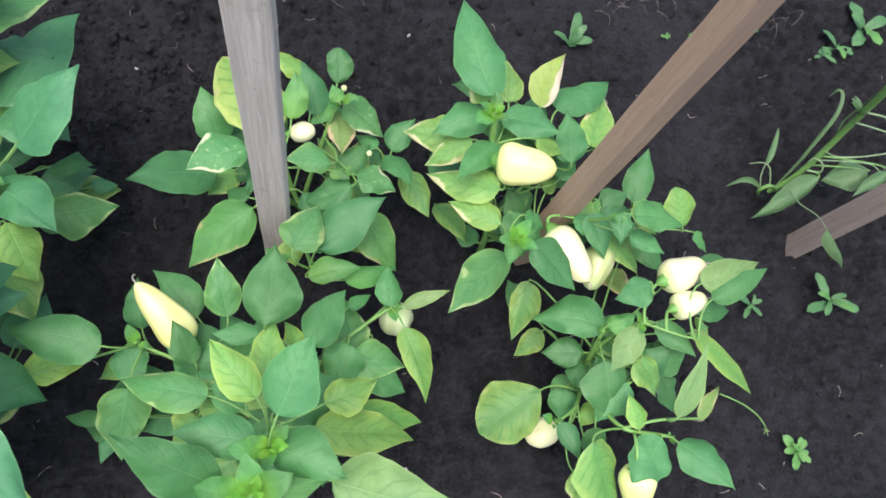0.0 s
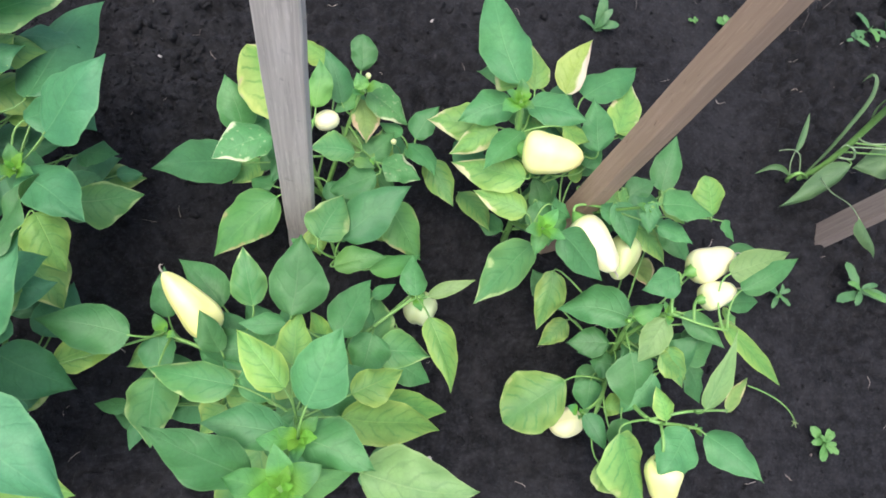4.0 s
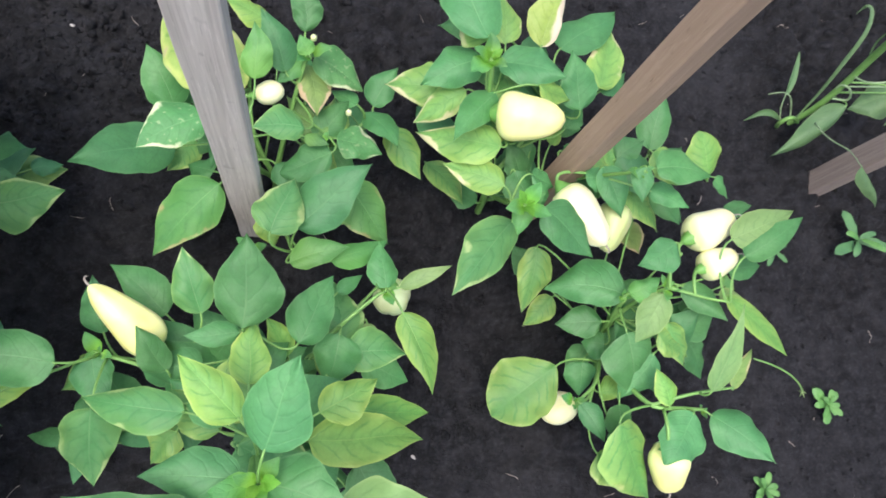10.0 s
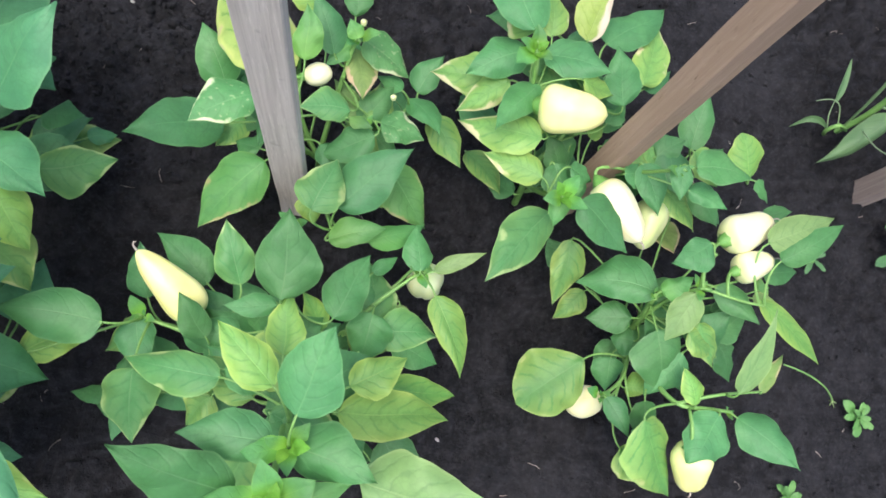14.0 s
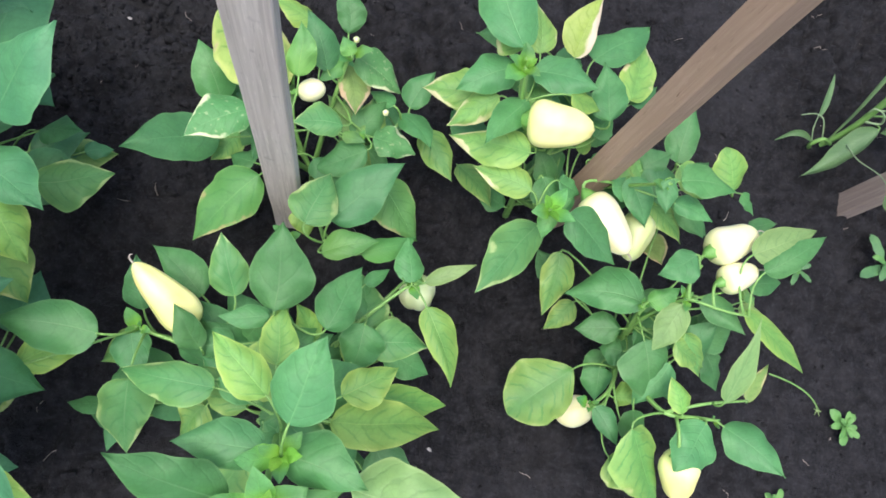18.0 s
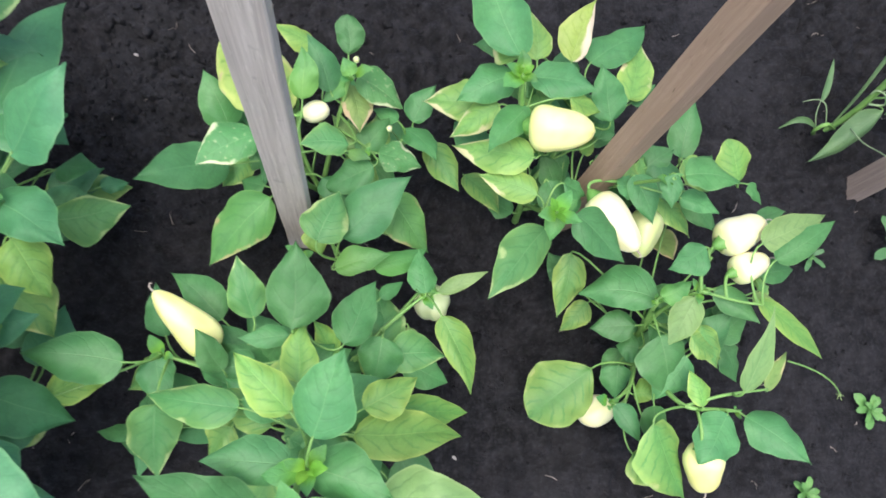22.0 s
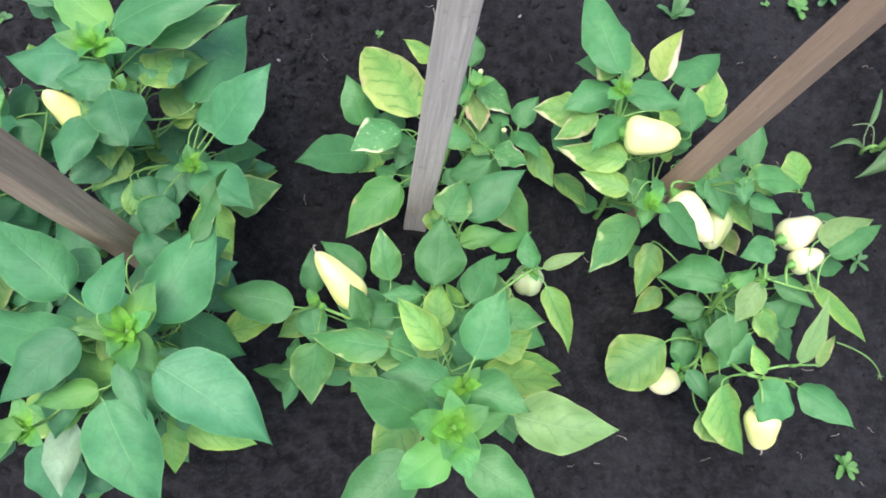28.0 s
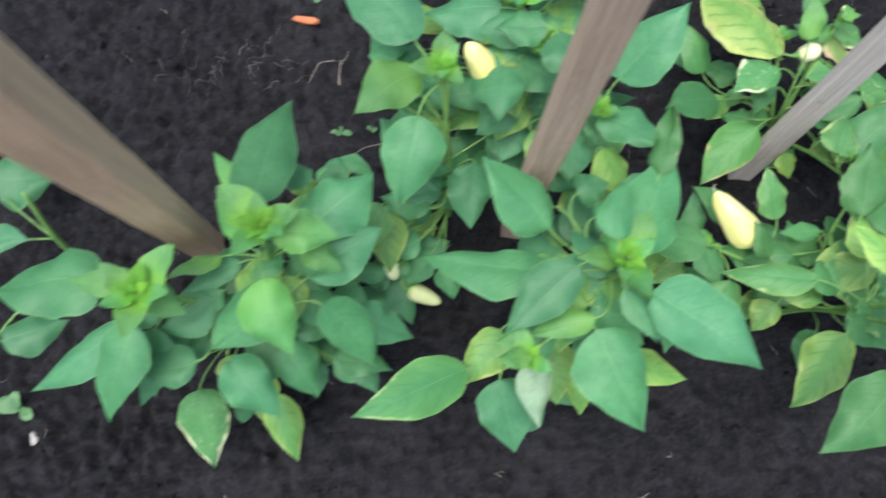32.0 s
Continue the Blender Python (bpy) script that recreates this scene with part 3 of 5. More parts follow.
def pepper(plant, stem_end, tip_end, width, skin, point=0.5, lobes=3, name_label="", nib=False, calyx=True, ribs=0.15):
    """A pepper fruit from its stalk end to its tip: shoulders, lobed sides, a blunt or pointed tip."""
    a, b = Vector(stem_end), Vector(tip_end)
    axis = b - a
    length = axis.length
    d = axis / length
    ref = Vector((0, 0, 1)) if abs(d.z) < 0.9 else Vector((1, 0, 0))
    s = (ref - d * ref.dot(d)).normalized()
    t = d.cross(s)
    rng = plant.rng
    turn = rng.random() * 6.3
    bm = bmesh.new()
    uv = bm.loops.layers.uv.verify()
    nu, nv = 22, 30
    rows = []
    for i in range(nu + 1):
        u = i / nu
        body = (1 - (1 - min(u / 0.30, 1)) ** 2.6) ** 0.5
        run = max((u - 0.30) / 0.70, 0)
        blunt = 0.58 - 0.35 * point
        taper = (1 - (0.20 + 0.62 * point) * run ** 1.25) * (1 - max((run - 1 + blunt) / blunt, 0) ** 2.4) ** 0.5 if u < 1 else 0
        r = width / 2 * (body * taper if length > 1.35 * width else (4 * u * (1 - u)) ** 0.5)
        dip = 0.05 * length * (1 - min(u / 0.12, 1))
        row = []
        for j in range(nv):
            ang = j * 2 * math.pi / nv
            groove = (1 - abs(math.cos(lobes * ang / 2 + turn))) ** 2
            lobe = 1.03 - ribs * groove * (0.5 + 0.9 * u) + 0.035 * math.sin(11 * u + 2 * ang + turn) * u + 0.022 * math.sin(7 * u + turn + ang) + 0.018 * math.sin(2 * ang + 5 * u + turn)
            off = 0.03 * length * math.sin(u * 2.6 + turn)
            row.append(bm.verts.new(d * (u * length + dip * 0.4) + (s * math.cos(ang) + t * math.sin(ang)) * max(r * lobe, 0.0002) + s * off * 0.5))
        rows.append(row)
    for i in range(nu):
        for j in range(nv):
            f = bm.faces.new((rows[i][j], rows[i][(j + 1) % nv], rows[i + 1][(j + 1) % nv], rows[i + 1][j]))
            for loop, k in zip(f.loops, (i, i, i + 1, i + 1)):
                loop[uv].uv = (k / nu, j / nv)
    bmesh.ops.contextual_create(bm, geom=rows[-1])
    bmesh.ops.recalc_face_normals(bm, faces=bm.faces)
    ob = part("pepper_fruit", bm, skin, plant.ob, name_label, a - plant.root)
    if nib:
        bm = bmesh.new()
        tube(bm, [b - a - d * 0.003, b - a + d * 0.003 + s * 0.0005, b - a + d * 0.007 + s * 0.002 + t * 0.001, b - a + d * 0.009 + s * 0.003 + t * 0.004, b - a + d * 0.007 + s * 0.003 + t * 0.006], [0.0018, 0.0013, 0.0010, 0.0008, 0.0004], 6)
        part("fruit_tip", bm, FIBRE, ob, "dry brown tip")
    if calyx:
        bm = bmesh.new()
        rc = width * 0.24
        rings = []
        for i, (rr, h) in enumerate(((0.12, -0.010), (0.55, -0.004), (1.0, 0.003))):
            rings.append([bm.verts.new(d * (h + 0.10 * width * (0 if i < 2 else 1) * 0.3) + (s * math.cos(k * math.pi / 6) + t * math.sin(k * math.pi / 6)) * rc * rr * (1 if i < 2 or k % 2 == 0 else 0.78)) for k in range(12)])
        for one, two in zip(rings, rings[1:]):
            for k in range(12):
                bm.faces.new((one[k], two[k], two[(k + 1) % 12], one[(k + 1) % 12]))
        bm.faces.new(rings[0])
        part("calyx", bm, CALYX, ob)
        node = plant.nearest(a, 0.0)
        gap = (node - a).length
        bm = bmesh.new()
        tube(bm, [p - a for p in arc(a - d * 0.006, a - d * min(gap * 0.5, 0.03) + Vector((0, 0, 0.01)), node)], 0.0022, 6)
        part("fruit_stalk", bm, STEM, ob)
    return ob


# ---- stakes ----
def stake(x, y, wide, deep, top, turn, mat, label, slope=(0.0, 0.0), seed=1):
    """A sawn lath driven into the soil: slightly uneven edges and a rough-cut top."""
    rng = random.Random(seed)
    thing = tagged(new("garden_stake"), label, "stake", "garden stakes beside the plants")
    thing.location = (x, y, floor_at(x, y))
    tilt = Vector((0, 0, 1)).rotation_difference(Vector((slope[0], slope[1], 1)))
    thing.rotation_euler = (tilt.to_matrix() @ Matrix.Rotation(turn, 3, "Z")).to_euler()
    bm = bmesh.new()
    n = 16
    rings = []
    c = 0.0016
    for i in range(n + 1):
        z = -0.05 + (top + 0.05) * i / n
        w, h = wide / 2 * (1 + rng.uniform(-0.014, 0.014)), deep / 2 * (1 + rng.uniform(-0.02, 0.02))
        ox, oy = rng.uniform(-0.0006, 0.0006), rng.uniform(-0.0006, 0.0006)
        corner = ((w - c, -h), (w, -h + c), (w, h - c), (w - c, h), (-w + c, h), (-w, h - c), (-w, -h + c), (-w + c, -h))
        rings.append([bm.verts.new((px + ox, py + oy, z + (rng.uniform(-0.002, 0.002) if i == n else 0))) for px, py in corner])
    for one, two in zip(rings, rings[1:]):
        for k in range(8):
            bm.faces.new((one[k], one[(k + 1) % 8], two[(k + 1) % 8], two[k]))
    bm.faces.new(rings[0][::-1])
    bm.faces.new(rings[-1])
    part("lath", bm, mat, thing, smooth=False)
    for _ in range(4):
        z = rng.uniform(0.15, top - 0.05)
        side = rng.choice((-1, 1))
        a = Vector((side * wide * 0.49, rng.uniform(-0.4, 0.4) * deep, z))
        bm = bmesh.new()
        tube(bm, [a, a + Vector((side * 0.0012, 0.0006, 0.008)), a + Vector((side * 0.0035, 0.0, 0.018))], [0.0007, 0.0006, 0.0002], 4)
        part("splinter", bm, mat, thing)
    return thing


stake(-0.491, 0.274, 0.036, 0.036, 0.98, radians(-6), DARK_WOOD, "dark brown weathered wooden stake beside a tall pepper plant", (0.002, -0.072), 2)
stake(-0.067, 0.374, 0.041, 0.020, 0.98, radians(-6), GREY_WOOD, "grey weathered wooden stake between two pepper plants", seed=3)
stake(0.349, 0.397, 0.033, 0.031, 0.98, radians(16), BROWN_WOOD, "brown weathered wooden stake rising behind a white pepper", seed=4)
stake(0.874, 0.440, 0.042, 0.022, 0.92, radians(80), DULL_WOOD, "greyish brown wooden stake beside a wilting vine", seed=5)
stake(-1.010, 0.242, 0.042, 0.040, 0.98, radians(15), TAN_WOOD, "light brown leaning wooden stake behind a bushy pepper plant", (0.155, -0.185), 6)

# ---- pepper plants ----
A = Plant((-0.425, 0.120), "tall green pepper plant with very broad leaves", 21)
A.stem([(-0.425, 0.12, -0.01), (-0.423, 0.118, 0.18), (-0.412, 0.103, 0.405)], 0.006, 0.003)
A.stem([(-0.424, 0.118, 0.16), (-0.48, 0.05, 0.27), (-0.523, -0.003, 0.36)], 0.004, 0.002)
A.stem([(-0.424, 0.118, 0.14), (-0.41, 0.2, 0.2), (-0.40, 0.26, 0.22)], 0.004, 0.002)
B = Plant((-0.050, 0.115), "bushy pepper plant with fresh and yellowing leaves and an ivory pepper", 22)
B.stem([(-0.05, 0.115, -0.01), (-0.052, 0.09, 0.16), (-0.05, 0.0, 0.42)], 0.006, 0.003)
B.stem([(-0.052, 0.09, 0.16), (-0.045, 0.07, 0.28), (-0.036, 0.044, 0.41)], 0.0045, 0.0025)
B.stem([(-0.052, 0.10, 0.12), (-0.06, 0.17, 0.2), (-0.055, 0.215, 0.27)], 0.004, 0.002)
B.stem([(-0.052, 0.10, 0.12), (0.03, 0.19, 0.17), (0.1, 0.243, 0.195)], 0.004, 0.002)
B.stem([(-0.052, 0.10, 0.12), (-0.14, 0.15, 0.17), (-0.222, 0.18, 0.195)], 0.004, 0.002)
C = Plant((-0.040, 0.420), "small pepper plant with bleached and mottled leaves beside a stake", 23)
C.stem([(-0.04, 0.42, -0.01), (-0.03, 0.44, 0.1), (0.0, 0.51, 0.2), (0.014, 0.535, 0.24)], 0.005, 0.002)
C.stem([(-0.035, 0.43, 0.07), (-0.06, 0.42, 0.16), (-0.065, 0.44, 0.22)], 0.004, 0.002)
C.stem([(-0.035, 0.43, 0.07), (-0.06, 0.47, 0.15), (-0.06, 0.55, 0.2)], 0.004, 0.002)
C.stem([(-0.035, 0.43, 0.06), (0.05, 0.46, 0.12), (0.1, 0.5, 0.14)], 0.004, 0.0018)
C.stem([(-0.035, 0.42, 0.06), (-0.025, 0.35, 0.15), (-0.01, 0.29, 0.2)], 0.004, 0.002)
D = Plant((0.275, 0.400), "pepper plant with mottled leaves and plump ivory peppers", 24)
D.stem([(0.275, 0.40, -0.01), (0.262, 0.41, 0.12), (0.24, 0.46, 0.22), (0.226, 0.495, 0.305)], 0.006, 0.0025)
D.stem([(0.268, 0.405, 0.08), (0.262, 0.35, 0.2), (0.25, 0.314, 0.305)], 0.004, 0.002)
D.stem([(0.268, 0.405, 0.08), (0.36, 0.39, 0.18), (0.407, 0.357, 0.3)], 0.004, 0.002)
D.stem([(0.262, 0.41, 0.12), (0.31, 0.46, 0.18), (0.345, 0.52, 0.2)], 0.004, 0.002)
D.stem([(0.36, 0.39, 0.18), (0.46, 0.41, 0.19), (0.535, 0.38, 0.22)], 0.003, 0.0015)
E = Plant((0.420, 0.170), "low open pepper plant with pale peppers and drooping leaves", 25)
E.stem([(0.42, 0.17, -0.01), (0.415, 0.19, 0.1), (0.403, 0.222, 0.21)], 0.006, 0.0028)
E.stem([(0.41, 0.2, 0.14), (0.43, 0.22, 0.2), (0.452, 0.226, 0.236)], 0.0035, 0.002)
E.stem([(0.452, 0.226, 0.236), (0.45, 0.25, 0.25), (0.455, 0.262, 0.27)], 0.0025, 0.0018)
E.stem([(0.418, 0.18, 0.06), (0.415, 0.12, 0.15), (0.425, 0.085, 0.2), (0.47, 0.078, 0.2), (0.5, 0.075, 0.19)], 0.004, 0.002)
E.stem([(0.425, 0.085, 0.2), (0.47, 0.095, 0.22), (0.54, 0.1, 0.2)], 0.0025, 0.0015)
E.stem([(0.418, 0.17, 0.08), (0.38, 0.12, 0.14), (0.34, 0.094, 0.165)], 0.0035, 0.0018)
E.stem([(0.452, 0.226, 0.236), (0.5, 0.21, 0.24), (0.53, 0.205, 0.24)], 0.0022, 0.0015)
F = Plant((-0.470, 0.420), "tall leafy pepper plant with a pale pepper among its leaves", 26)
F.stem([(-0.47, 0.42, -0.01), (-0.478, 0.43, 0.18), (-0.51, 0.48, 0.375)], 0.006, 0.003)
F.stem([(-0.474, 0.424, 0.1), (-0.43, 0.39, 0.2), (-0.393, 0.351, 0.295)], 0.0045, 0.002)
F.stem([(-0.476, 0.428, 0.15), (-0.48, 0.43, 0.27), (-0.478, 0.415, 0.36)], 0.004, 0.002)
G = Plant((-0.600, 0.300), "leafy pepper plant half hidden behind a dark stake", 27)
G.stem([(-0.6, 0.3, -0.01), (-0.605, 0.32, 0.2), (-0.617, 0.368, 0.38)], 0.006, 0.003)
H = Plant((-0.860, 0.110), "bushy green pepper plant with broad glossy leaves", 28)
H.stem([(-0.86, 0.11, -0.01), (-0.85, 0.12, 0.2), (-0.827, 0.144, 0.425)], 0.006, 0.003)
H.stem([(-0.857, 0.113, 0.1), (-0.91, 0.09, 0.27), (-0.955, 0.067, 0.425)], 0.0045, 0.0025)
H.stem([(-0.855, 0.115, 0.12), (-0.84, 0.08, 0.25), (-0.835, 0.06, 0.34)], 0.004, 0.002)

I = Plant((-1.230, 0.220), "pepper plant at the far end of the row with dark leaves", 29)
I.stem([(-1.23, 0.22, -0.01), (-1.22, 0.23, 0.12), (-1.21, 0.26, 0.24)], 0.006, 0.003)
I.stem([(-1.228, 0.222, 0.05), (-1.22, 0.16, 0.14), (-1.2, 0.11, 0.2)], 0.004, 0.002)

leaf(B, (-0.029, 0.069, 0.458), (0.001, 0.139, 0.494), 0.052, "g", skew=0.04, bow=0.010)
leaf(B, (-0.056, 0.096, 0.357), (-0.111, 0.158, 0.362), 0.040, "y", skew=0.05, bow=0.012)
leaf(B, (-0.054, 0.131, 0.290), (-0.048, 0.198, 0.285), 0.040, "y")
leaf(B, (0.016, 0.099, 0.295), (0.077, 0.131, 0.285), 0.042, "y", skew=-0.09, bow=-0.024)
leaf(B, (0.059, 0.104, 0.210), (0.154, 0.093, 0.146), 0.040, "y", skew=-0.09, bow=-0.019)
leaf(B, (0.005, 0.073, 0.280), (0.132, 0.064, 0.225), 0.054, "y")
leaf(B, (-0.117, 0.108, 0.275), (-0.229, 0.132, 0.229), 0.044, "e", skew=0.09, bow=0.020)
leaf(B, (-0.217, 0.119, 0.232), (-0.224, 0.038, 0.182), 0.057, "e")
leaf(B, (-0.272, 0.095, 0.129), (-0.322, 0.097, 0.100), 0.021, "g", skew=0.09, bow=0.019)
leaf(B, (-0.230, 0.182, 0.195), (-0.214, 0.116, 0.195), 0.041, "g", skew=-0.10, bow=-0.029)
leaf(B, (-0.146, 0.155, 0.216), (-0.174, 0.202, 0.245), 0.032, "g", skew=0.06, bow=0.016)
leaf(B, (-0.160, 0.228, 0.151), (-0.225, 0.290, 0.159), 0.046, "g", skew=-0.16, bow=-0.041)
leaf(B, (-0.226, 0.206, 0.165), (-0.235, 0.270, 0.190), 0.035, "g", skew=0.08, bow=0.020)
leaf(B, (-0.115, 0.221, 0.192), (-0.133, 0.294, 0.222), 0.044, "e", skew=0.03, bow=0.008)
leaf(B, (-0.059, 0.187, 0.301), (-0.052, 0.276, 0.341), 0.064, "g", skew=-0.06, bow=-0.018)
leaf(B, (-0.004, 0.174, 0.259), (0.036, 0.251, 0.245), 0.047, "g", skew=0.06, bow=0.016)
leaf(B, (0.043, 0.190, 0.200), (0.024, 0.130, 0.180), 0.054, "g")
leaf(B, (0.080, 0.208, 0.152), (0.075, 0.165, 0.130), 0.034, "p")
leaf(B, (0.116, 0.210, 0.220), (0.149, 0.113, 0.207), 0.040, "y", skew=0.17, bow=0.029)
leaf(B, (0.116, 0.243, 0.200), (0.181, 0.266, 0.215), 0.019, "p", skew=0.04, bow=0.005)
leaf(B, (0.100, 0.242, 0.202), (0.093, 0.301, 0.202), 0.035, "g", skew=0.03, bow=0.009)
leaf(B, (-0.074, 0.198, 0.209), (-0.111, 0.165, 0.180), 0.040, "g")
leaf(B, (-0.069, 0.194, 0.220), (-0.130, 0.193, 0.220), 0.027, "g")
leaf(B, (-0.016, 0.164, 0.226), (-0.039, 0.205, 0.250), 0.028, "y")
leaf(B, (-0.138, 0.091, 0.198), (-0.169, 0.057, 0.170), 0.040, "m")
leaf(B, (-0.049, 0.048, 0.414), (-0.131, 0.056, 0.410), 0.041, "g", skew=-0.08, bow=-0.018)
leaf(B, (-0.036, 0.043, 0.408), (0.040, 0.014, 0.419), 0.047, "g", skew=0.17, bow=0.043)
leaf(B, (-0.015, 0.046, 0.244), (0.055, 0.022, 0.200), 0.044, "g")
leaf(B, (-0.077, 0.007, 0.423), (-0.167, 0.049, 0.473), 0.048, "g", skew=0.08, bow=0.016)
leaf(B, (0.026, 0.013, 0.392), (0.141, -0.005, 0.423), 0.063, "p")
leaf(B, (-0.092, -0.032, 0.370), (-0.190, -0.115, 0.342), 0.069, "g", skew=0.10, bow=0.026)
leaf(B, (-0.053, -0.019, 0.394), (-0.117, -0.070, 0.357), 0.047, "l", skew=0.08, bow=0.021)
leaf(B, (-0.030, -0.028, 0.395), (0.049, -0.084, 0.395), 0.054, "g", skew=-0.06, bow=-0.014)
leaf(B, (-0.054, -0.004, 0.430), (0.020, 0.013, 0.410), 0.030, "l", skew=-0.10, bow=-0.020)
leaf(B, (-0.083, 0.037, 0.259), (-0.144, -0.055, 0.200), 0.063, "m")
leaf(B, (0.043, 0.020, 0.244), (0.058, -0.016, 0.220), 0.033, "g")
leaf(B, (-0.248, 0.166, 0.250), (-0.356, 0.180, 0.260), 0.055, "g")
leaf(B, (-0.347, 0.136, 0.200), (-0.273, 0.176, 0.160), 0.043, "y")
leaf(C, (-0.156, 0.446, 0.148), (-0.266, 0.404, 0.200), 0.066, "g", skew=-0.11, bow=-0.022)
leaf(C, (-0.105, 0.441, 0.250), (-0.180, 0.402, 0.250), 0.055, "w", skew=-0.19, bow=-0.051)
leaf(C, (-0.163, 0.512, 0.118), (-0.194, 0.585, 0.156), 0.056, "g", skew=-0.03, bow=-0.009)
leaf(C, (-0.078, 0.485, 0.210), (-0.165, 0.633, 0.170), 0.091, "v", sharp=0.85, wide_at=0.45)
leaf(C, (-0.101, 0.393, 0.153), (-0.188, 0.312, 0.104), 0.067, "b", skew=-0.11, bow=-0.025)
leaf(C, (-0.109, 0.413, 0.144), (-0.145, 0.431, 0.120), 0.034, "g")
leaf(C, (-0.114, 0.471, 0.137), (-0.132, 0.445, 0.120), 0.027, "g")
leaf(C, (0.007, 0.441, 0.220), (-0.056, 0.437, 0.230), 0.043, "e", skew=-0.22, bow=-0.061)
leaf(C, (-0.050, 0.490, 0.250), (-0.049, 0.550, 0.280), 0.035, "l")
leaf(C, (-0.015, 0.516, 0.220), (-0.044, 0.587, 0.250), 0.038, "g", skew=-0.15, bow=-0.030)
leaf(C, (-0.041, 0.648, 0.117), (-0.100, 0.673, 0.135), 0.036, "y")
leaf(C, (0.010, 0.585, 0.200), (0.010, 0.635, 0.220), 0.038, "g", wide_at=0.58)
leaf(C, (0.021, 0.546, 0.209), (0.084, 0.513, 0.178), 0.050, "w", skew=0.09, bow=0.025)
leaf(C, (0.010, 0.541, 0.197), (0.023, 0.464, 0.208), 0.043, "d", skew=0.12, bow=0.034)
leaf(C, (0.101, 0.511, 0.137), (0.136, 0.563, 0.155), 0.039, "g", skew=0.14, bow=0.037)
leaf(C, (0.088, 0.500, 0.142), (0.128, 0.439, 0.168), 0.039, "g", skew=0.18, bow=0.046)
leaf(C, (0.124, 0.493, 0.106), (0.169, 0.419, 0.096), 0.044, "m", skew=0.04, bow=0.010)
leaf(C, (0.046, 0.438, 0.197), (0.105, 0.423, 0.184), 0.045, "w", skew=0.10, bow=0.030)
leaf(C, (0.039, 0.413, 0.211), (-0.034, 0.397, 0.176), 0.044, "g")
leaf(C, (-0.004, 0.315, 0.215), (0.084, 0.382, 0.256), 0.060, "g", skew=0.08, bow=0.018)
leaf(C, (0.056, 0.383, 0.177), (0.114, 0.315, 0.131), 0.059, "b")
leaf(C, (-0.035, 0.303, 0.241), (-0.005, 0.373, 0.231), 0.055, "e")
leaf(C, (-0.014, 0.273, 0.220), (0.057, 0.290, 0.220), 0.034, "l", skew=0.15, bow=0.030)
leaf(C, (0.035, 0.280, 0.190), (0.109, 0.312, 0.170), 0.031, "l")
leaf(C, (-0.048, 0.360, 0.120), (-0.035, 0.323, 0.100), 0.035, "y")
leaf(C, (0.006, 0.431, 0.220), (0.036, 0.419, 0.220), 0.017, "l")
leaf(C, (0.020, 0.446, 0.180), (0.066, 0.504, 0.170), 0.037, "g")
leaf(C, (0.014, 0.518, 0.261), (0.003, 0.539, 0.270), 0.021, "l")
leaf(D, (0.229, 0.522, 0.258), (0.151, 0.494, 0.237), 0.051, "g", skew=-0.10, bow=-0.026)
leaf(D, (0.250, 0.521, 0.257), (0.331, 0.489, 0.279), 0.055, "g", skew=0.09, bow=0.021)
leaf(D, (0.225, 0.519, 0.310), (0.186, 0.687, 0.300), 0.066, "g")
leaf(D, (0.233, 0.541, 0.270), (0.201, 0.578, 0.280), 0.051, "x")
leaf(D, (0.260, 0.543, 0.260), (0.256, 0.610, 0.270), 0.040, "x", skew=-0.11, bow=-0.030)
leaf(D, (0.310, 0.546, 0.251), (0.346, 0.625, 0.279), 0.044, "r", skew=0.20, bow=0.042)
leaf(D, (0.346, 0.559, 0.226), (0.446, 0.634, 0.205), 0.054, "g")
leaf(D, (0.399, 0.506, 0.220), (0.438, 0.619, 0.190), 0.049, "x", skew=-0.09, bow=-0.024)
leaf(D, (0.359, 0.462, 0.241), (0.343, 0.530, 0.274), 0.048, "g", skew=-0.06, bow=-0.014)
leaf(D, (0.409, 0.510, 0.200), (0.461, 0.551, 0.180), 0.032, "g")
leaf(D, (0.197, 0.505, 0.206), (0.111, 0.517, 0.193), 0.054, "x", skew=-0.08, bow=-0.020)
leaf(D, (0.210, 0.492, 0.233), (0.143, 0.457, 0.206), 0.038, "x")
leaf(D, (0.241, 0.477, 0.259), (0.178, 0.400, 0.287), 0.038, "g", skew=-0.08, bow=-0.019)
leaf(D, (0.245, 0.406, 0.252), (0.146, 0.446, 0.204), 0.053, "x", skew=0.05, bow=0.008)
leaf(D, (0.249, 0.361, 0.236), (0.176, 0.397, 0.218), 0.040, "x", skew=-0.07, bow=-0.013)
leaf(D, (0.188, 0.468, 0.037), (0.231, 0.388, 0.079), 0.040, "m")
leaf(D, (0.302, 0.404, 0.146), (0.279, 0.447, 0.170), 0.036, "g")
leaf(D, (0.296, 0.481, 0.270), (0.343, 0.472, 0.250), 0.030, "y")
leaf(D, (0.285, 0.375, 0.240), (0.319, 0.364, 0.220), 0.029, "g")
leaf(D, (0.259, 0.316, 0.298), (0.245, 0.284, 0.282), 0.023, "l", skew=-0.16, bow=-0.043)
leaf(D, (0.265, 0.324, 0.280), (0.287, 0.338, 0.280), 0.013, "l")
leaf(D, (0.282, 0.319, 0.280), (0.347, 0.264, 0.249), 0.052, "g", skew=0.06, bow=0.016)
leaf(D, (0.256, 0.316, 0.238), (0.167, 0.220, 0.264), 0.054, "e", skew=-0.05, bow=-0.011)
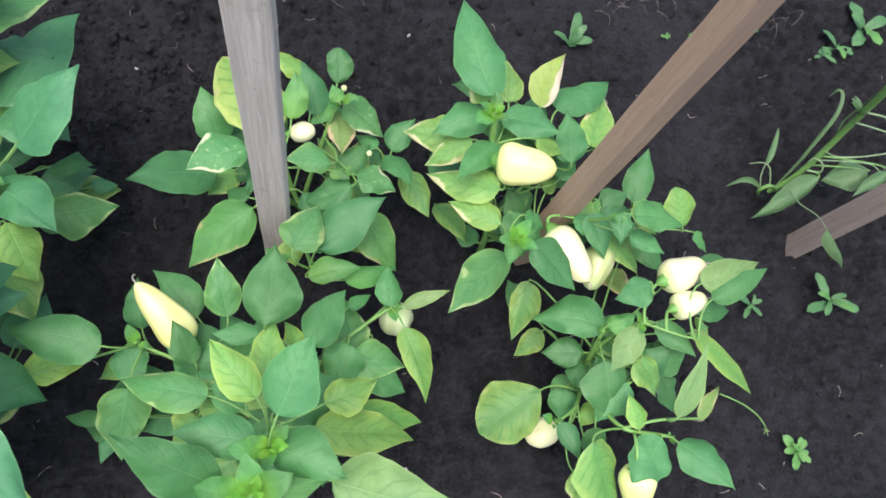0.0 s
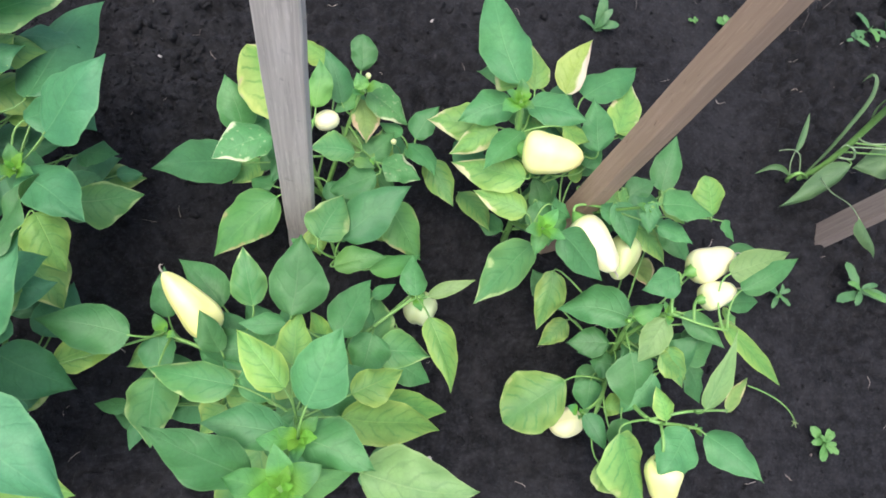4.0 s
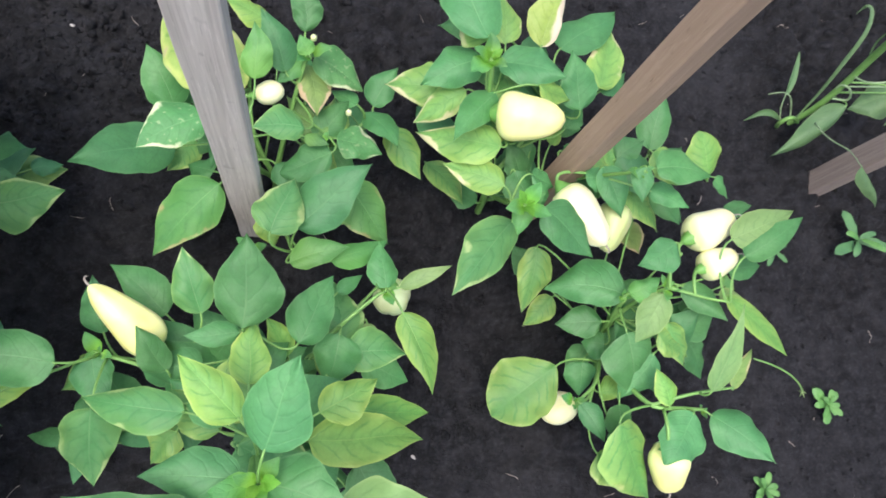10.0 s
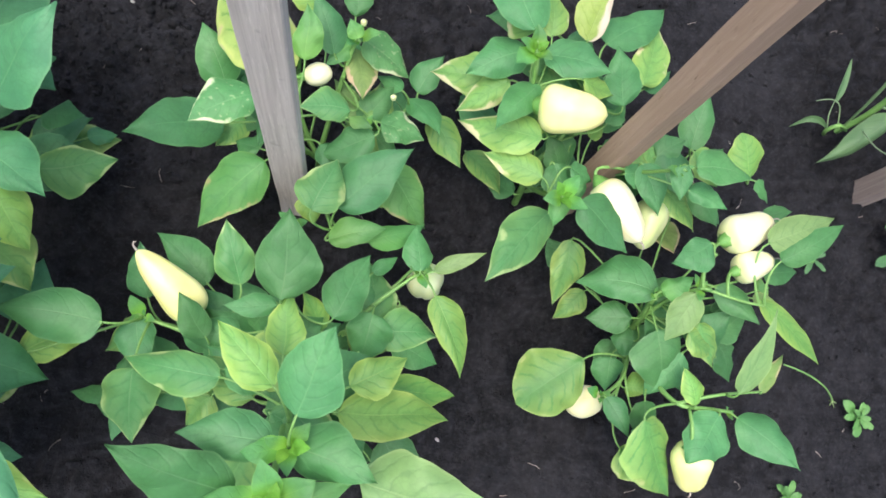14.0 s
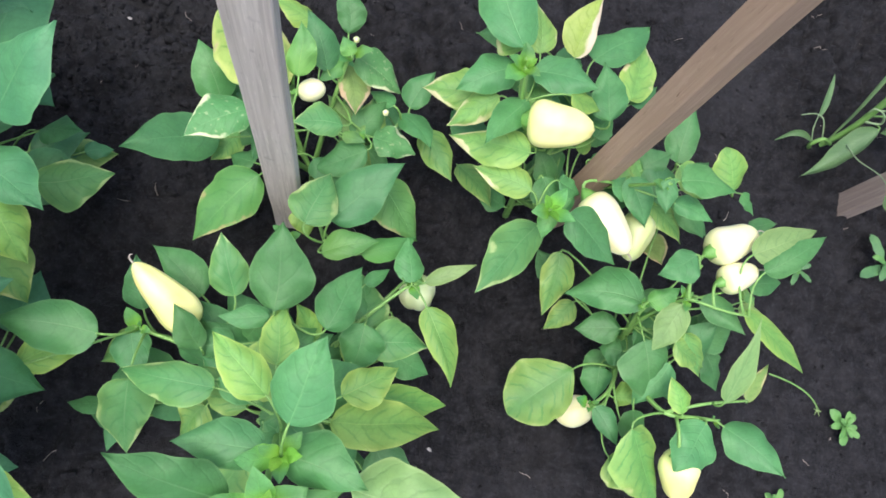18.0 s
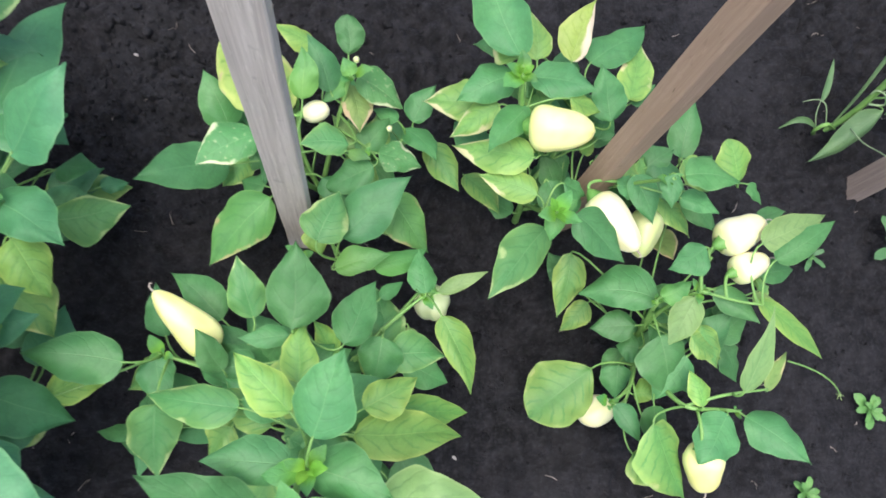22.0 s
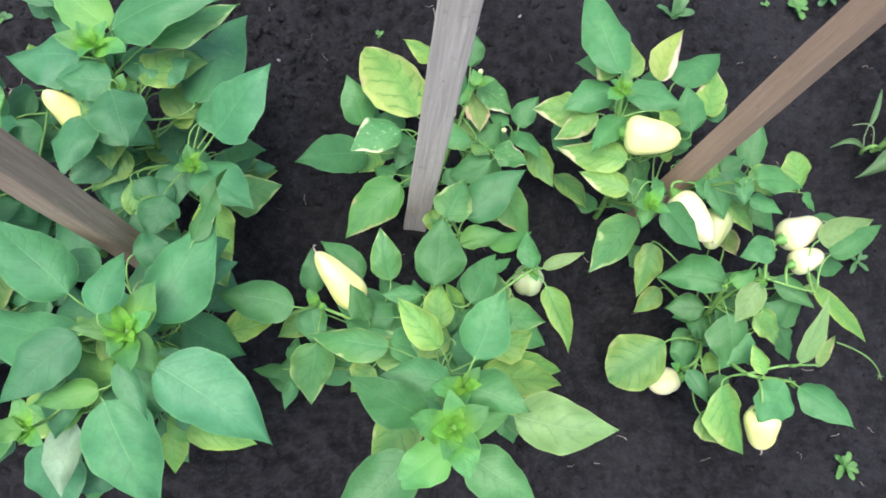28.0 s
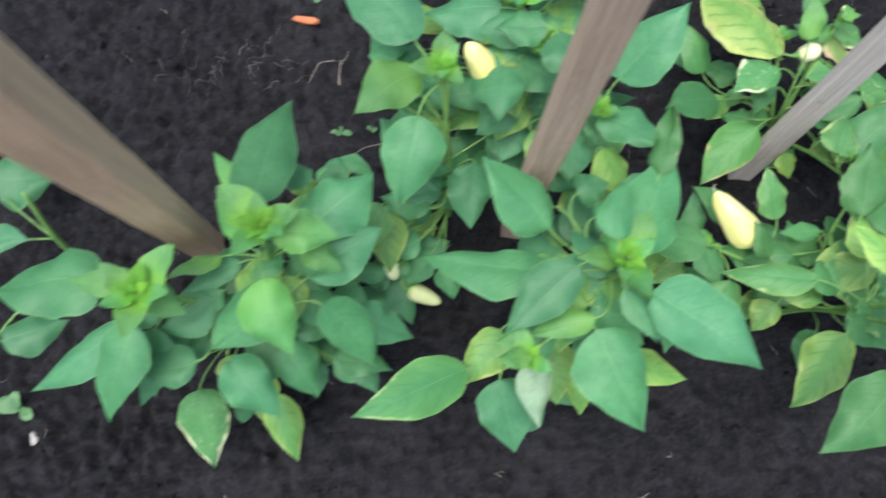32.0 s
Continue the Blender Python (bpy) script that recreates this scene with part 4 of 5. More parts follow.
leaf(D, (0.383, 0.387, 0.236), (0.409, 0.323, 0.216), 0.040, "g")
leaf(D, (0.426, 0.368, 0.200), (0.483, 0.316, 0.170), 0.035, "m")
leaf(D, (0.409, 0.363, 0.300), (0.402, 0.321, 0.290), 0.026, "g")
leaf(D, (0.420, 0.361, 0.300), (0.503, 0.355, 0.285), 0.044, "g", skew=0.18, bow=0.043)
leaf(D, (0.436, 0.349, 0.250), (0.487, 0.326, 0.250), 0.029, "g", skew=0.16, bow=0.033)
leaf(D, (0.520, 0.369, 0.250), (0.505, 0.423, 0.270), 0.046, "y", wide_at=0.5)
leaf(D, (0.481, 0.431, 0.183), (0.504, 0.519, 0.205), 0.043, "g")
leaf(D, (0.410, 0.404, 0.220), (0.449, 0.426, 0.230), 0.036, "g")
leaf(D, (0.518, 0.381, 0.120), (0.563, 0.349, 0.100), 0.035, "g")
leaf(D, (0.614, 0.413, 0.125), (0.645, 0.386, 0.100), 0.021, "g")
leaf(E, (0.411, 0.225, 0.199), (0.312, 0.243, 0.160), 0.060, "g", skew=-0.26, bow=-0.062)
leaf(E, (0.307, 0.300, 0.165), (0.290, 0.217, 0.127), 0.045, "m", skew=0.16, bow=0.033)
leaf(E, (0.361, 0.250, 0.058), (0.320, 0.212, 0.030), 0.035, "m")
leaf(E, (0.393, 0.198, 0.150), (0.334, 0.200, 0.130), 0.041, "g", skew=-0.03, bow=-0.009)
leaf(E, (0.402, 0.176, 0.205), (0.429, 0.097, 0.158), 0.064, "g", skew=-0.07, bow=-0.021)
leaf(E, (0.444, 0.219, 0.235), (0.412, 0.162, 0.200), 0.039, "p", skew=0.06, bow=0.014)
leaf(E, (0.462, 0.157, 0.170), (0.511, 0.203, 0.200), 0.046, "g")
leaf(E, (0.404, 0.223, 0.220), (0.445, 0.241, 0.230), 0.030, "l", skew=-0.18, bow=-0.056)
leaf(E, (0.446, 0.274, 0.277), (0.394, 0.248, 0.274), 0.039, "g", skew=0.17, bow=0.056)
leaf(E, (0.480, 0.231, 0.217), (0.532, 0.183, 0.225), 0.037, "g", skew=0.12, bow=0.025)
leaf(E, (0.532, 0.281, 0.260), (0.630, 0.319, 0.255), 0.044, "p", skew=-0.04, bow=-0.008)
leaf(E, (0.546, 0.258, 0.261), (0.643, 0.310, 0.261), 0.034, "g", skew=-0.04, bow=-0.006)
leaf(E, (0.547, 0.247, 0.220), (0.610, 0.259, 0.200), 0.033, "g", skew=0.08, bow=0.024)
leaf(E, (0.525, 0.212, 0.240), (0.631, 0.137, 0.190), 0.028, "y", skew=0.03, bow=0.003)
leaf(E, (0.483, 0.096, 0.245), (0.511, 0.194, 0.296), 0.030, "p", skew=-0.18, bow=-0.021, wide_at=0.3)
leaf(E, (0.543, 0.098, 0.194), (0.587, 0.149, 0.186), 0.019, "d")
leaf(E, (0.440, 0.082, 0.218), (0.429, 0.129, 0.216), 0.029, "y", skew=-0.13, bow=-0.032)
leaf(E, (0.387, 0.106, 0.128), (0.416, 0.100, 0.140), 0.032, "y", skew=0.27, bow=0.117)
leaf(E, (0.333, 0.145, 0.125), (0.248, 0.084, 0.085), 0.088, "m", skew=-0.03, bow=-0.010, wide_at=0.52, sharp=0.8, arch=0.02, neck=0.85)
leaf(E, (0.341, 0.093, 0.177), (0.368, 0.043, 0.177), 0.027, "g", skew=0.12, bow=0.024)
leaf(E, (0.371, 0.064, 0.221), (0.426, -0.030, 0.150), 0.071, "m", skew=-0.11, bow=-0.030)
leaf(E, (0.363, 0.029, 0.159), (0.404, -0.017, 0.141), 0.040, "m")
leaf(E, (0.474, 0.072, 0.213), (0.424, 0.014, 0.214), 0.056, "g", skew=0.08, bow=0.028, sharp=0.75)
leaf(E, (0.509, 0.068, 0.190), (0.572, 0.005, 0.217), 0.052, "g", skew=0.10, bow=0.020)
leaf(E, (0.381, 0.150, 0.101), (0.377, 0.104, 0.080), 0.043, "g", skew=-0.04, bow=-0.016)
leaf(E, (0.402, 0.169, 0.134), (0.373, 0.175, 0.120), 0.039, "g")
leaf(E, (0.602, 0.353, 0.150), (0.656, 0.362, 0.140), 0.023, "g")
leaf(E, (0.484, 0.360, 0.068), (0.491, 0.305, 0.092), 0.044, "d")
leaf(E, (0.602, 0.247, 0.120), (0.619, 0.253, 0.120), 0.038, "m")
leaf(A, (-0.403, 0.120, 0.384), (-0.333, 0.251, 0.384), 0.073, "g", skew=-0.10, bow=-0.022)
leaf(A, (-0.356, 0.212, 0.393), (-0.326, 0.311, 0.383), 0.034, "k")
leaf(A, (-0.382, 0.066, 0.397), (-0.251, -0.021, 0.365), 0.080, "g", skew=0.10, bow=0.025)
leaf(A, (-0.442, 0.029, 0.370), (-0.381, -0.088, 0.320), 0.081, "g", skew=-0.07, bow=-0.018)
leaf(A, (-0.464, 0.097, 0.410), (-0.552, 0.024, 0.378), 0.056, "g", skew=-0.05, bow=-0.010)
leaf(A, (-0.492, 0.149, 0.382), (-0.573, 0.228, 0.424), 0.068, "g", skew=0.04, bow=0.009)
leaf(A, (-0.481, 0.106, 0.361), (-0.646, 0.140, 0.299), 0.062, "g", skew=0.23, bow=0.048)
leaf(A, (-0.430, 0.112, 0.454), (-0.415, 0.186, 0.444), 0.038, "g", skew=0.14, bow=0.031)
leaf(A, (-0.416, 0.104, 0.406), (-0.471, 0.102, 0.422), 0.026, "l", skew=-0.07, bow=-0.013)
leaf(A, (-0.410, 0.101, 0.420), (-0.379, 0.055, 0.392), 0.031, "l")
leaf(A, (-0.417, 0.068, 0.414), (-0.381, 0.005, 0.404), 0.027, "g", skew=-0.08, bow=-0.015)
leaf(A, (-0.445, 0.040, 0.379), (-0.524, 0.026, 0.359), 0.031, "l", skew=-0.04, bow=-0.007)
leaf(A, (-0.522, -0.003, 0.374), (-0.563, -0.005, 0.393), 0.025, "l")
leaf(A, (-0.501, 0.010, 0.303), (-0.504, -0.079, 0.290), 0.042, "u", skew=-0.17, bow=-0.036)
leaf(A, (-0.547, -0.015, 0.256), (-0.525, -0.107, 0.200), 0.069, "g", skew=0.00, bow=0.000)
leaf(A, (-0.588, 0.001, 0.250), (-0.734, -0.063, 0.315), 0.066, "e", skew=0.03, bow=0.006)
leaf(A, (-0.423, 0.002, 0.154), (-0.418, -0.055, 0.120), 0.037, "y")
leaf(A, (-0.379, -0.001, 0.240), (-0.290, -0.016, 0.220), 0.046, "y")
leaf(A, (-0.382, 0.315, 0.247), (-0.343, 0.248, 0.217), 0.055, "y")
leaf(A, (-0.417, 0.288, 0.196), (-0.358, 0.211, 0.166), 0.076, "m")
leaf(A, (-0.394, 0.141, 0.249), (-0.321, 0.109, 0.179), 0.063, "g")
leaf(A, (-0.444, 0.214, 0.330), (-0.401, 0.230, 0.330), 0.043, "g")
leaf(F, (-0.367, 0.396, 0.300), (-0.286, 0.463, 0.385), 0.081, "g", skew=-0.04, bow=-0.009)
leaf(F, (-0.399, 0.448, 0.290), (-0.347, 0.631, 0.247), 0.081, "g", skew=0.06, bow=0.014)
leaf(F, (-0.490, 0.502, 0.382), (-0.343, 0.525, 0.435), 0.097, "g", skew=0.26, bow=0.064)
leaf(F, (-0.450, 0.497, 0.361), (-0.337, 0.579, 0.345), 0.049, "e")
leaf(F, (-0.587, 0.562, 0.340), (-0.731, 0.756, 0.320), 0.093, "g", skew=-0.13, bow=-0.028)
leaf(F, (-0.497, 0.513, 0.370), (-0.589, 0.583, 0.370), 0.058, "l", skew=0.02, bow=0.004)
leaf(F, (-0.533, 0.474, 0.360), (-0.641, 0.485, 0.330), 0.083, "g", skew=-0.05, bow=-0.015)
leaf(F, (-0.470, 0.403, 0.407), (-0.440, 0.327, 0.406), 0.064, "g", skew=-0.01, bow=-0.002)
leaf(F, (-0.494, 0.443, 0.362), (-0.575, 0.449, 0.343), 0.051, "g", skew=-0.02, bow=-0.005)
leaf(F, (-0.478, 0.428, 0.385), (-0.548, 0.428, 0.378), 0.051, "g", skew=-0.01, bow=-0.002)
leaf(F, (-0.565, 0.413, 0.297), (-0.527, 0.338, 0.327), 0.048, "g", skew=0.00, bow=0.000)
leaf(F, (-0.530, 0.398, 0.338), (-0.542, 0.314, 0.335), 0.052, "g", skew=-0.01, bow=-0.002)
leaf(F, (-0.396, 0.351, 0.280), (-0.305, 0.291, 0.294), 0.060, "g", skew=0.15, bow=0.038)
leaf(F, (-0.385, 0.375, 0.130), (-0.295, 0.400, 0.111), 0.064, "e", skew=-0.11, bow=-0.030)
leaf(F, (-0.387, 0.448, 0.130), (-0.309, 0.421, 0.202), 0.042, "g")
leaf(F, (-0.348, 0.439, 0.080), (-0.315, 0.454, 0.060), 0.025, "g")
leaf(F, (-0.430, 0.313, 0.281), (-0.444, 0.249, 0.280), 0.052, "g")
leaf(F, (-0.448, 0.450, 0.220), (-0.405, 0.481, 0.240), 0.039, "y")
leaf(F, (-0.499, 0.337, 0.200), (-0.562, 0.374, 0.200), 0.052, "g")
leaf(F, (-0.532, 0.362, 0.190), (-0.473, 0.370, 0.170), 0.031, "g")
leaf(F, (-0.562, 0.421, 0.200), (-0.506, 0.414, 0.180), 0.038, "g")
leaf(F, (-0.639, 0.480, 0.250), (-0.693, 0.446, 0.230), 0.049, "g")
leaf(F, (-0.642, 0.415, 0.280), (-0.608, 0.370, 0.260), 0.044, "g")
leaf(F, (-0.479, 0.431, 0.177), (-0.463, 0.376, 0.150), 0.044, "g")
leaf(F, (-0.585, 0.413, 0.120), (-0.517, 0.345, 0.100), 0.055, "g")
leaf(G, (-0.651, 0.422, 0.360), (-0.760, 0.551, 0.350), 0.081, "g")
leaf(G, (-0.644, 0.369, 0.373), (-0.727, 0.297, 0.394), 0.064, "l", skew=-0.13, bow=-0.035)
leaf(G, (-0.649, 0.299, 0.386), (-0.674, 0.199, 0.326), 0.074, "g")
leaf(G, (-0.614, 0.489, 0.280), (-0.642, 0.537, 0.280), 0.042, "y")
leaf(G, (-0.566, 0.316, 0.200), (-0.572, 0.222, 0.160), 0.067, "g")
leaf(G, (-0.497, 0.371, 0.220), (-0.528, 0.316, 0.200), 0.051, "g")
leaf(G, (-0.709, 0.275, 0.120), (-0.656, 0.248, 0.100), 0.050, "g")
leaf(G, (-0.651, 0.210, 0.100), (-0.602, 0.223, 0.100), 0.041, "g")
leaf(G, (-0.635, 0.361, 0.270), (-0.685, 0.386, 0.250), 0.038, "g")
leaf(G, (-0.665, 0.272, 0.100), (-0.620, 0.249, 0.080), 0.037, "m")
leaf(G, (-0.700, 0.169, 0.100), (-0.747, 0.165, 0.080), 0.040, "g")
leaf(G, (-0.695, 0.141, 0.060), (-0.668, 0.124, 0.050), 0.050, "g")
leaf(H, (-0.841, 0.172, 0.420), (-0.813, 0.343, 0.353), 0.070, "g", skew=0.06, bow=0.013)
leaf(H, (-0.862, 0.207, 0.360), (-0.913, 0.274, 0.340), 0.028, "l")
leaf(H, (-0.815, 0.139, 0.420), (-0.740, 0.137, 0.400), 0.049, "l", skew=0.07, bow=0.018)
leaf(H, (-0.834, 0.144, 0.420), (-0.881, 0.177, 0.420), 0.046, "l")
leaf(H, (-0.788, 0.164, 0.340), (-0.708, 0.247, 0.330), 0.080, "g")
leaf(H, (-0.788, 0.107, 0.330), (-0.696, 0.174, 0.320), 0.071, "g")
leaf(H, (-0.826, 0.089, 0.400), (-0.795, 0.006, 0.360), 0.061, "l", skew=-0.19, bow=-0.055)
leaf(H, (-0.818, 0.077, 0.380), (-0.899, 0.016, 0.340), 0.066, "g")
leaf(H, (-0.769, 0.072, 0.330), (-0.707, 0.004, 0.242), 0.056, "g")
leaf(H, (-0.740, 0.070, 0.270), (-0.658, 0.045, 0.230), 0.054, "g")
leaf(H, (-1.008, 0.083, 0.400), (-1.155, 0.089, 0.360), 0.078, "g")
leaf(H, (-0.949, 0.069, 0.420), (-1.048, 0.092, 0.400), 0.035, "l")
leaf(H, (-0.974, 0.041, 0.384), (-1.016, -0.064, 0.320), 0.058, "g", skew=-0.07, bow=-0.015)
leaf(H, (-0.992, 0.049, 0.360), (-1.123, -0.024, 0.300), 0.046, "g", skew=0.19, bow=0.026)
leaf(H, (-0.973, 0.049, 0.322), (-1.001, -0.042, 0.270), 0.047, "g", skew=0.14, bow=0.028)
leaf(H, (-0.959, 0.072, 0.410), (-0.912, 0.050, 0.390), 0.034, "l")
leaf(H, (-0.890, 0.130, 0.350), (-0.951, 0.099, 0.360), 0.024, "l")
leaf(H, (-0.872, 0.128, 0.330), (-0.952, 0.086, 0.320), 0.035, "g")
leaf(H, (-0.888, 0.012, 0.298), (-0.829, -0.058, 0.250), 0.059, "g")
leaf(H, (-0.959, -0.014, 0.184), (-0.946, -0.118, 0.120), 0.065, "w", skew=-0.04, bow=-0.010)
leaf(H, (-0.868, -0.018, 0.135), (-0.836, -0.114, 0.080), 0.049, "m", skew=0.05, bow=0.010)
leaf(H, (-0.836, 0.035, 0.246), (-0.789, -0.028, 0.200), 0.054, "g")
leaf(H, (-0.772, 0.025, 0.200), (-0.690, 0.009, 0.170), 0.039, "g")
leaf(H, (-0.817, 0.267, 0.200), (-0.836, 0.301, 0.220), 0.035, "m")
leaf(H, (-0.755, 0.303, 0.200), (-0.744, 0.333, 0.200), 0.053, "g")
leaf(I, (-1.233, 0.055, 0.200), (-1.152, 0.087, 0.180), 0.054, "g", skew=-0.08, bow=-0.018)
leaf(I, (-1.332, 0.331, 0.120), (-1.245, 0.338, 0.100), 0.096, "g")
leaf(H, (-0.793, 0.140, 0.360), (-0.741, 0.109, 0.340), 0.034, "l")
leaf(H, (-0.984, 0.055, 0.276), (-0.950, 0.014, 0.250), 0.051, "g")
leaf(I, (-1.322, 0.220, 0.150), (-1.244, 0.218, 0.150), 0.046, "g")
leaf(H, (-0.928, -0.035, 0.117), (-0.892, -0.027, 0.100), 0.042, "g")
leaf(G, (-0.703, 0.169, 0.120), (-0.773, 0.164, 0.110), 0.032, "g")
leaf(G, (-0.703, 0.253, 0.160), (-0.698, 0.162, 0.130), 0.057, "m")
leaf(G, (-0.634, 0.247, 0.190), (-0.712, 0.276, 0.170), 0.051, "g")
leaf(H, (-0.704, 0.244, 0.220), (-0.757, 0.165, 0.190), 0.049, "e")
leaf(G, (-0.763, 0.143, 0.070), (-0.681, 0.119, 0.050), 0.050, "g")
leaf(H, (-0.740, 0.132, 0.200), (-0.784, 0.079, 0.170), 0.050, "g")
leaf(G, (-0.660, 0.327, 0.250), (-0.616, 0.284, 0.220), 0.062, "g")
leaf(G, (-0.694, 0.206, 0.100), (-0.670, 0.160, 0.080), 0.042, "g")
leaf(G, (-0.738, 0.201, 0.140), (-0.804, 0.238, 0.120), 0.043, "g")
leaf(G, (-0.592, 0.357, 0.200), (-0.623, 0.298, 0.180), 0.055, "g")
leaf(C, (0.006, 0.534, 0.220), (-0.027, 0.505, 0.210), 0.023, "l", skew=0.02, bow=0.004)
leaf(C, (0.019, 0.457, 0.170), (-0.016, 0.513, 0.160), 0.029, "p", skew=0.00, bow=0.000)
leaf(C, (0.025, 0.442, 0.180), (0.039, 0.499, 0.170), 0.023, "m", skew=-0.04, bow=-0.008)
leaf(C, (0.076, 0.498, 0.170), (0.041, 0.523, 0.160), 0.023, "g", skew=-0.13, bow=-0.028)
leaf(D, (0.344, 0.448, 0.160), (0.369, 0.485, 0.150), 0.020, "y", skew=0.00, bow=0.000)
leaf(D, (0.302, 0.454, 0.120), (0.271, 0.385, 0.110), 0.034, "g", skew=0.00, bow=0.000)
leaf(E, (0.536, 0.182, 0.100), (0.558, 0.155, 0.090), 0.015, "p", skew=0.00, bow=0.000)
leaf(B, (0.042, 0.243, 0.180), (0.074, 0.266, 0.170), 0.018, "g", skew=0.00, bow=0.000)
leaf(B, (-0.265, 0.110, 0.100), (-0.257, 0.153, 0.090), 0.021, "g", skew=0.04, bow=0.009)
leaf(B, (-0.259, 0.082, 0.100), (-0.272, 0.037, 0.090), 0.022, "g", skew=0.00, bow=0.000)
leaf(E, (0.507, 0.399, 0.140), (0.541, 0.337, 0.130), 0.046, "g", skew=-0.05, bow=-0.011)
leaf(E, (0.541, 0.221, 0.200), (0.584, 0.212, 0.190), 0.018, "p", skew=0.15, bow=0.030)
leaf(H, (-0.791, 0.308, 0.200), (-0.737, 0.325, 0.190), 0.031, "g", skew=-0.12, bow=-0.027)


FRUIT_SPOTS = [(0.12, 0.254), (-0.64, 0.14), (-0.695, 0.172), (0.34, 0.086), (-0.03, 0.477), (0.345, 0.325), (0.405, 0.316)]


def undergrowth(plant, count, low, high, kinds, spread_out, size=(0.055, 0.085)):
    """The lower leaves of a plant, shaded by those above them."""
    rng = plant.rng
    tops = list(plant.tops)
    middle = sum((b for b, t in tops), Vector()) / len(tops)
    for _ in range(count):
        b, t = rng.choice(tops)
        over = b.lerp(t, rng.uniform(0.05, 0.65))
        spot = Vector((over.x + rng.uniform(-0.02, 0.02), over.y + rng.uniform(-0.02, 0.02), 0))
        spot = spot.lerp(Vector((middle.x, middle.y, 0)), rng.uniform(0.0, spread_out))
        spot.z = max(low, min(over.z - rng.uniform(0.028, 0.085), high))
        out = Vector((spot.x - middle.x, spot.y - middle.y, 0))
        out = out.normalized() if out.length > 0.01 else Vector((1, 0, 0))
        a = math.atan2(out.y, out.x) + rng.uniform(-0.9, 0.9)
        l = rng.uniform(*size)
        way = Vector((math.cos(a), math.sin(a), rng.uniform(-0.45, -0.05))) * l
        start = spot - way * 0.6
        clear = min(math.hypot(start.x + way.x * f - px, start.y + way.y * f - py) for px, py in FRUIT_SPOTS for f in (0, 0.5, 1))
        if min(start.z, (start + way).z) > 0.02 and clear > 0.045:
            leaf(plant, start, start + way, l * rng.uniform(0.6, 0.72), rng.choice(kinds), under=True)


undergrowth(A, 56, 0.06, 0.33, "gggglm", 0.35)
undergrowth(B, 58, 0.08, 0.25, "ggggem", 0.42)
undergrowth(C, 36, 0.05, 0.19, "ggm", 0.4, (0.045, 0.065))
undergrowth(D, 46, 0.05, 0.22, "ggm", 0.45, (0.05, 0.07))
undergrowth(E, 24, 0.05, 0.19, "gggm", 0.55, (0.05, 0.07))
undergrowth(F, 92, 0.06, 0.32, "ggggm", 0.35)
for base, tip, wide in (((-0.665, 0.235, 0.13), (-0.712, 0.275, 0.10), 0.046), ((-0.650, 0.215, 0.14), (-0.705, 0.205, 0.10), 0.042), ((-0.630, 0.200, 0.12), (-0.672, 0.150, 0.09), 0.040), ((-0.690, 0.190, 0.10), (-0.745, 0.175, 0.06), 0.040), ((-0.700, 0.240, 0.09), (-0.755, 0.230, 0.06), 0.038), ((-0.660, 0.170, 0.08), (-0.725, 0.120, 0.05), 0.044), ((-0.610, 0.180, 0.11), (-0.598, 0.128, 0.09), 0.040), ((-0.690, 0.150, 0.07), (-0.665, 0.098, 0.04), 0.036), ((-0.640, 0.250, 0.12), (-0.690, 0.310, 0.09), 0.044)):
    leaf(G, base, tip, wide, "g", under=True)
undergrowth(G, 44, 0.05, 0.28, "ggggm", 0.3)
undergrowth(H, 50, 0.07, 0.32, "gggggm", 0.3)
crown(A, (-0.412, 0.101, 0.418), 0.044, 11)
crown(A, (-0.523, -0.003, 0.368), 0.032, 7)
crown(B, (-0.049, -0.002, 0.43), 0.044, 12)
crown(B, (-0.036, 0.044, 0.42), 0.03, 8)
crown(B, (-0.05, 0.27, 0.30), 0.02, 4, kind="l")
crown(B, (0.101, 0.243, 0.197), 0.018, 5, kind="l")
crown(B, (-0.222, 0.18, 0.197), 0.022, 5, kind="l")
crown(C, (0.014, 0.535, 0.235), 0.022, 6, kind="l")
crown(C, (0.03, 0.43, 0.205), 0.016, 5)
crown(C, (-0.062, 0.53, 0.2), 0.025, 5, kind="l")
crown(D, (0.226, 0.497, 0.305), 0.030, 8)
crown(D, (0.25, 0.314, 0.31), 0.030, 7)
crown(D, (0.405, 0.357, 0.295), 0.018, 5)
crown(E, (0.403, 0.222, 0.208), 0.016, 5, kind="l")
crown(E, (0.453, 0.227, 0.234), 0.02, 6, kind="l")
crown(E, (0.338, 0.094, 0.165), 0.018, 5, kind="l")
crown(E, (0.5, 0.075, 0.19), 0.012, 4, kind="l")
crown(F, (-0.51, 0.481, 0.382), 0.040, 10)
crown(F, (-0.478, 0.415, 0.365), 0.03, 6)
crown(F, (-0.393, 0.351, 0.295), 0.03, 7)
crown(G, (-0.617, 0.369, 0.388), 0.038, 10)
crown(H, (-0.827, 0.144, 0.43), 0.044, 11)
crown(H, (-0.955, 0.067, 0.43), 0.046, 11)

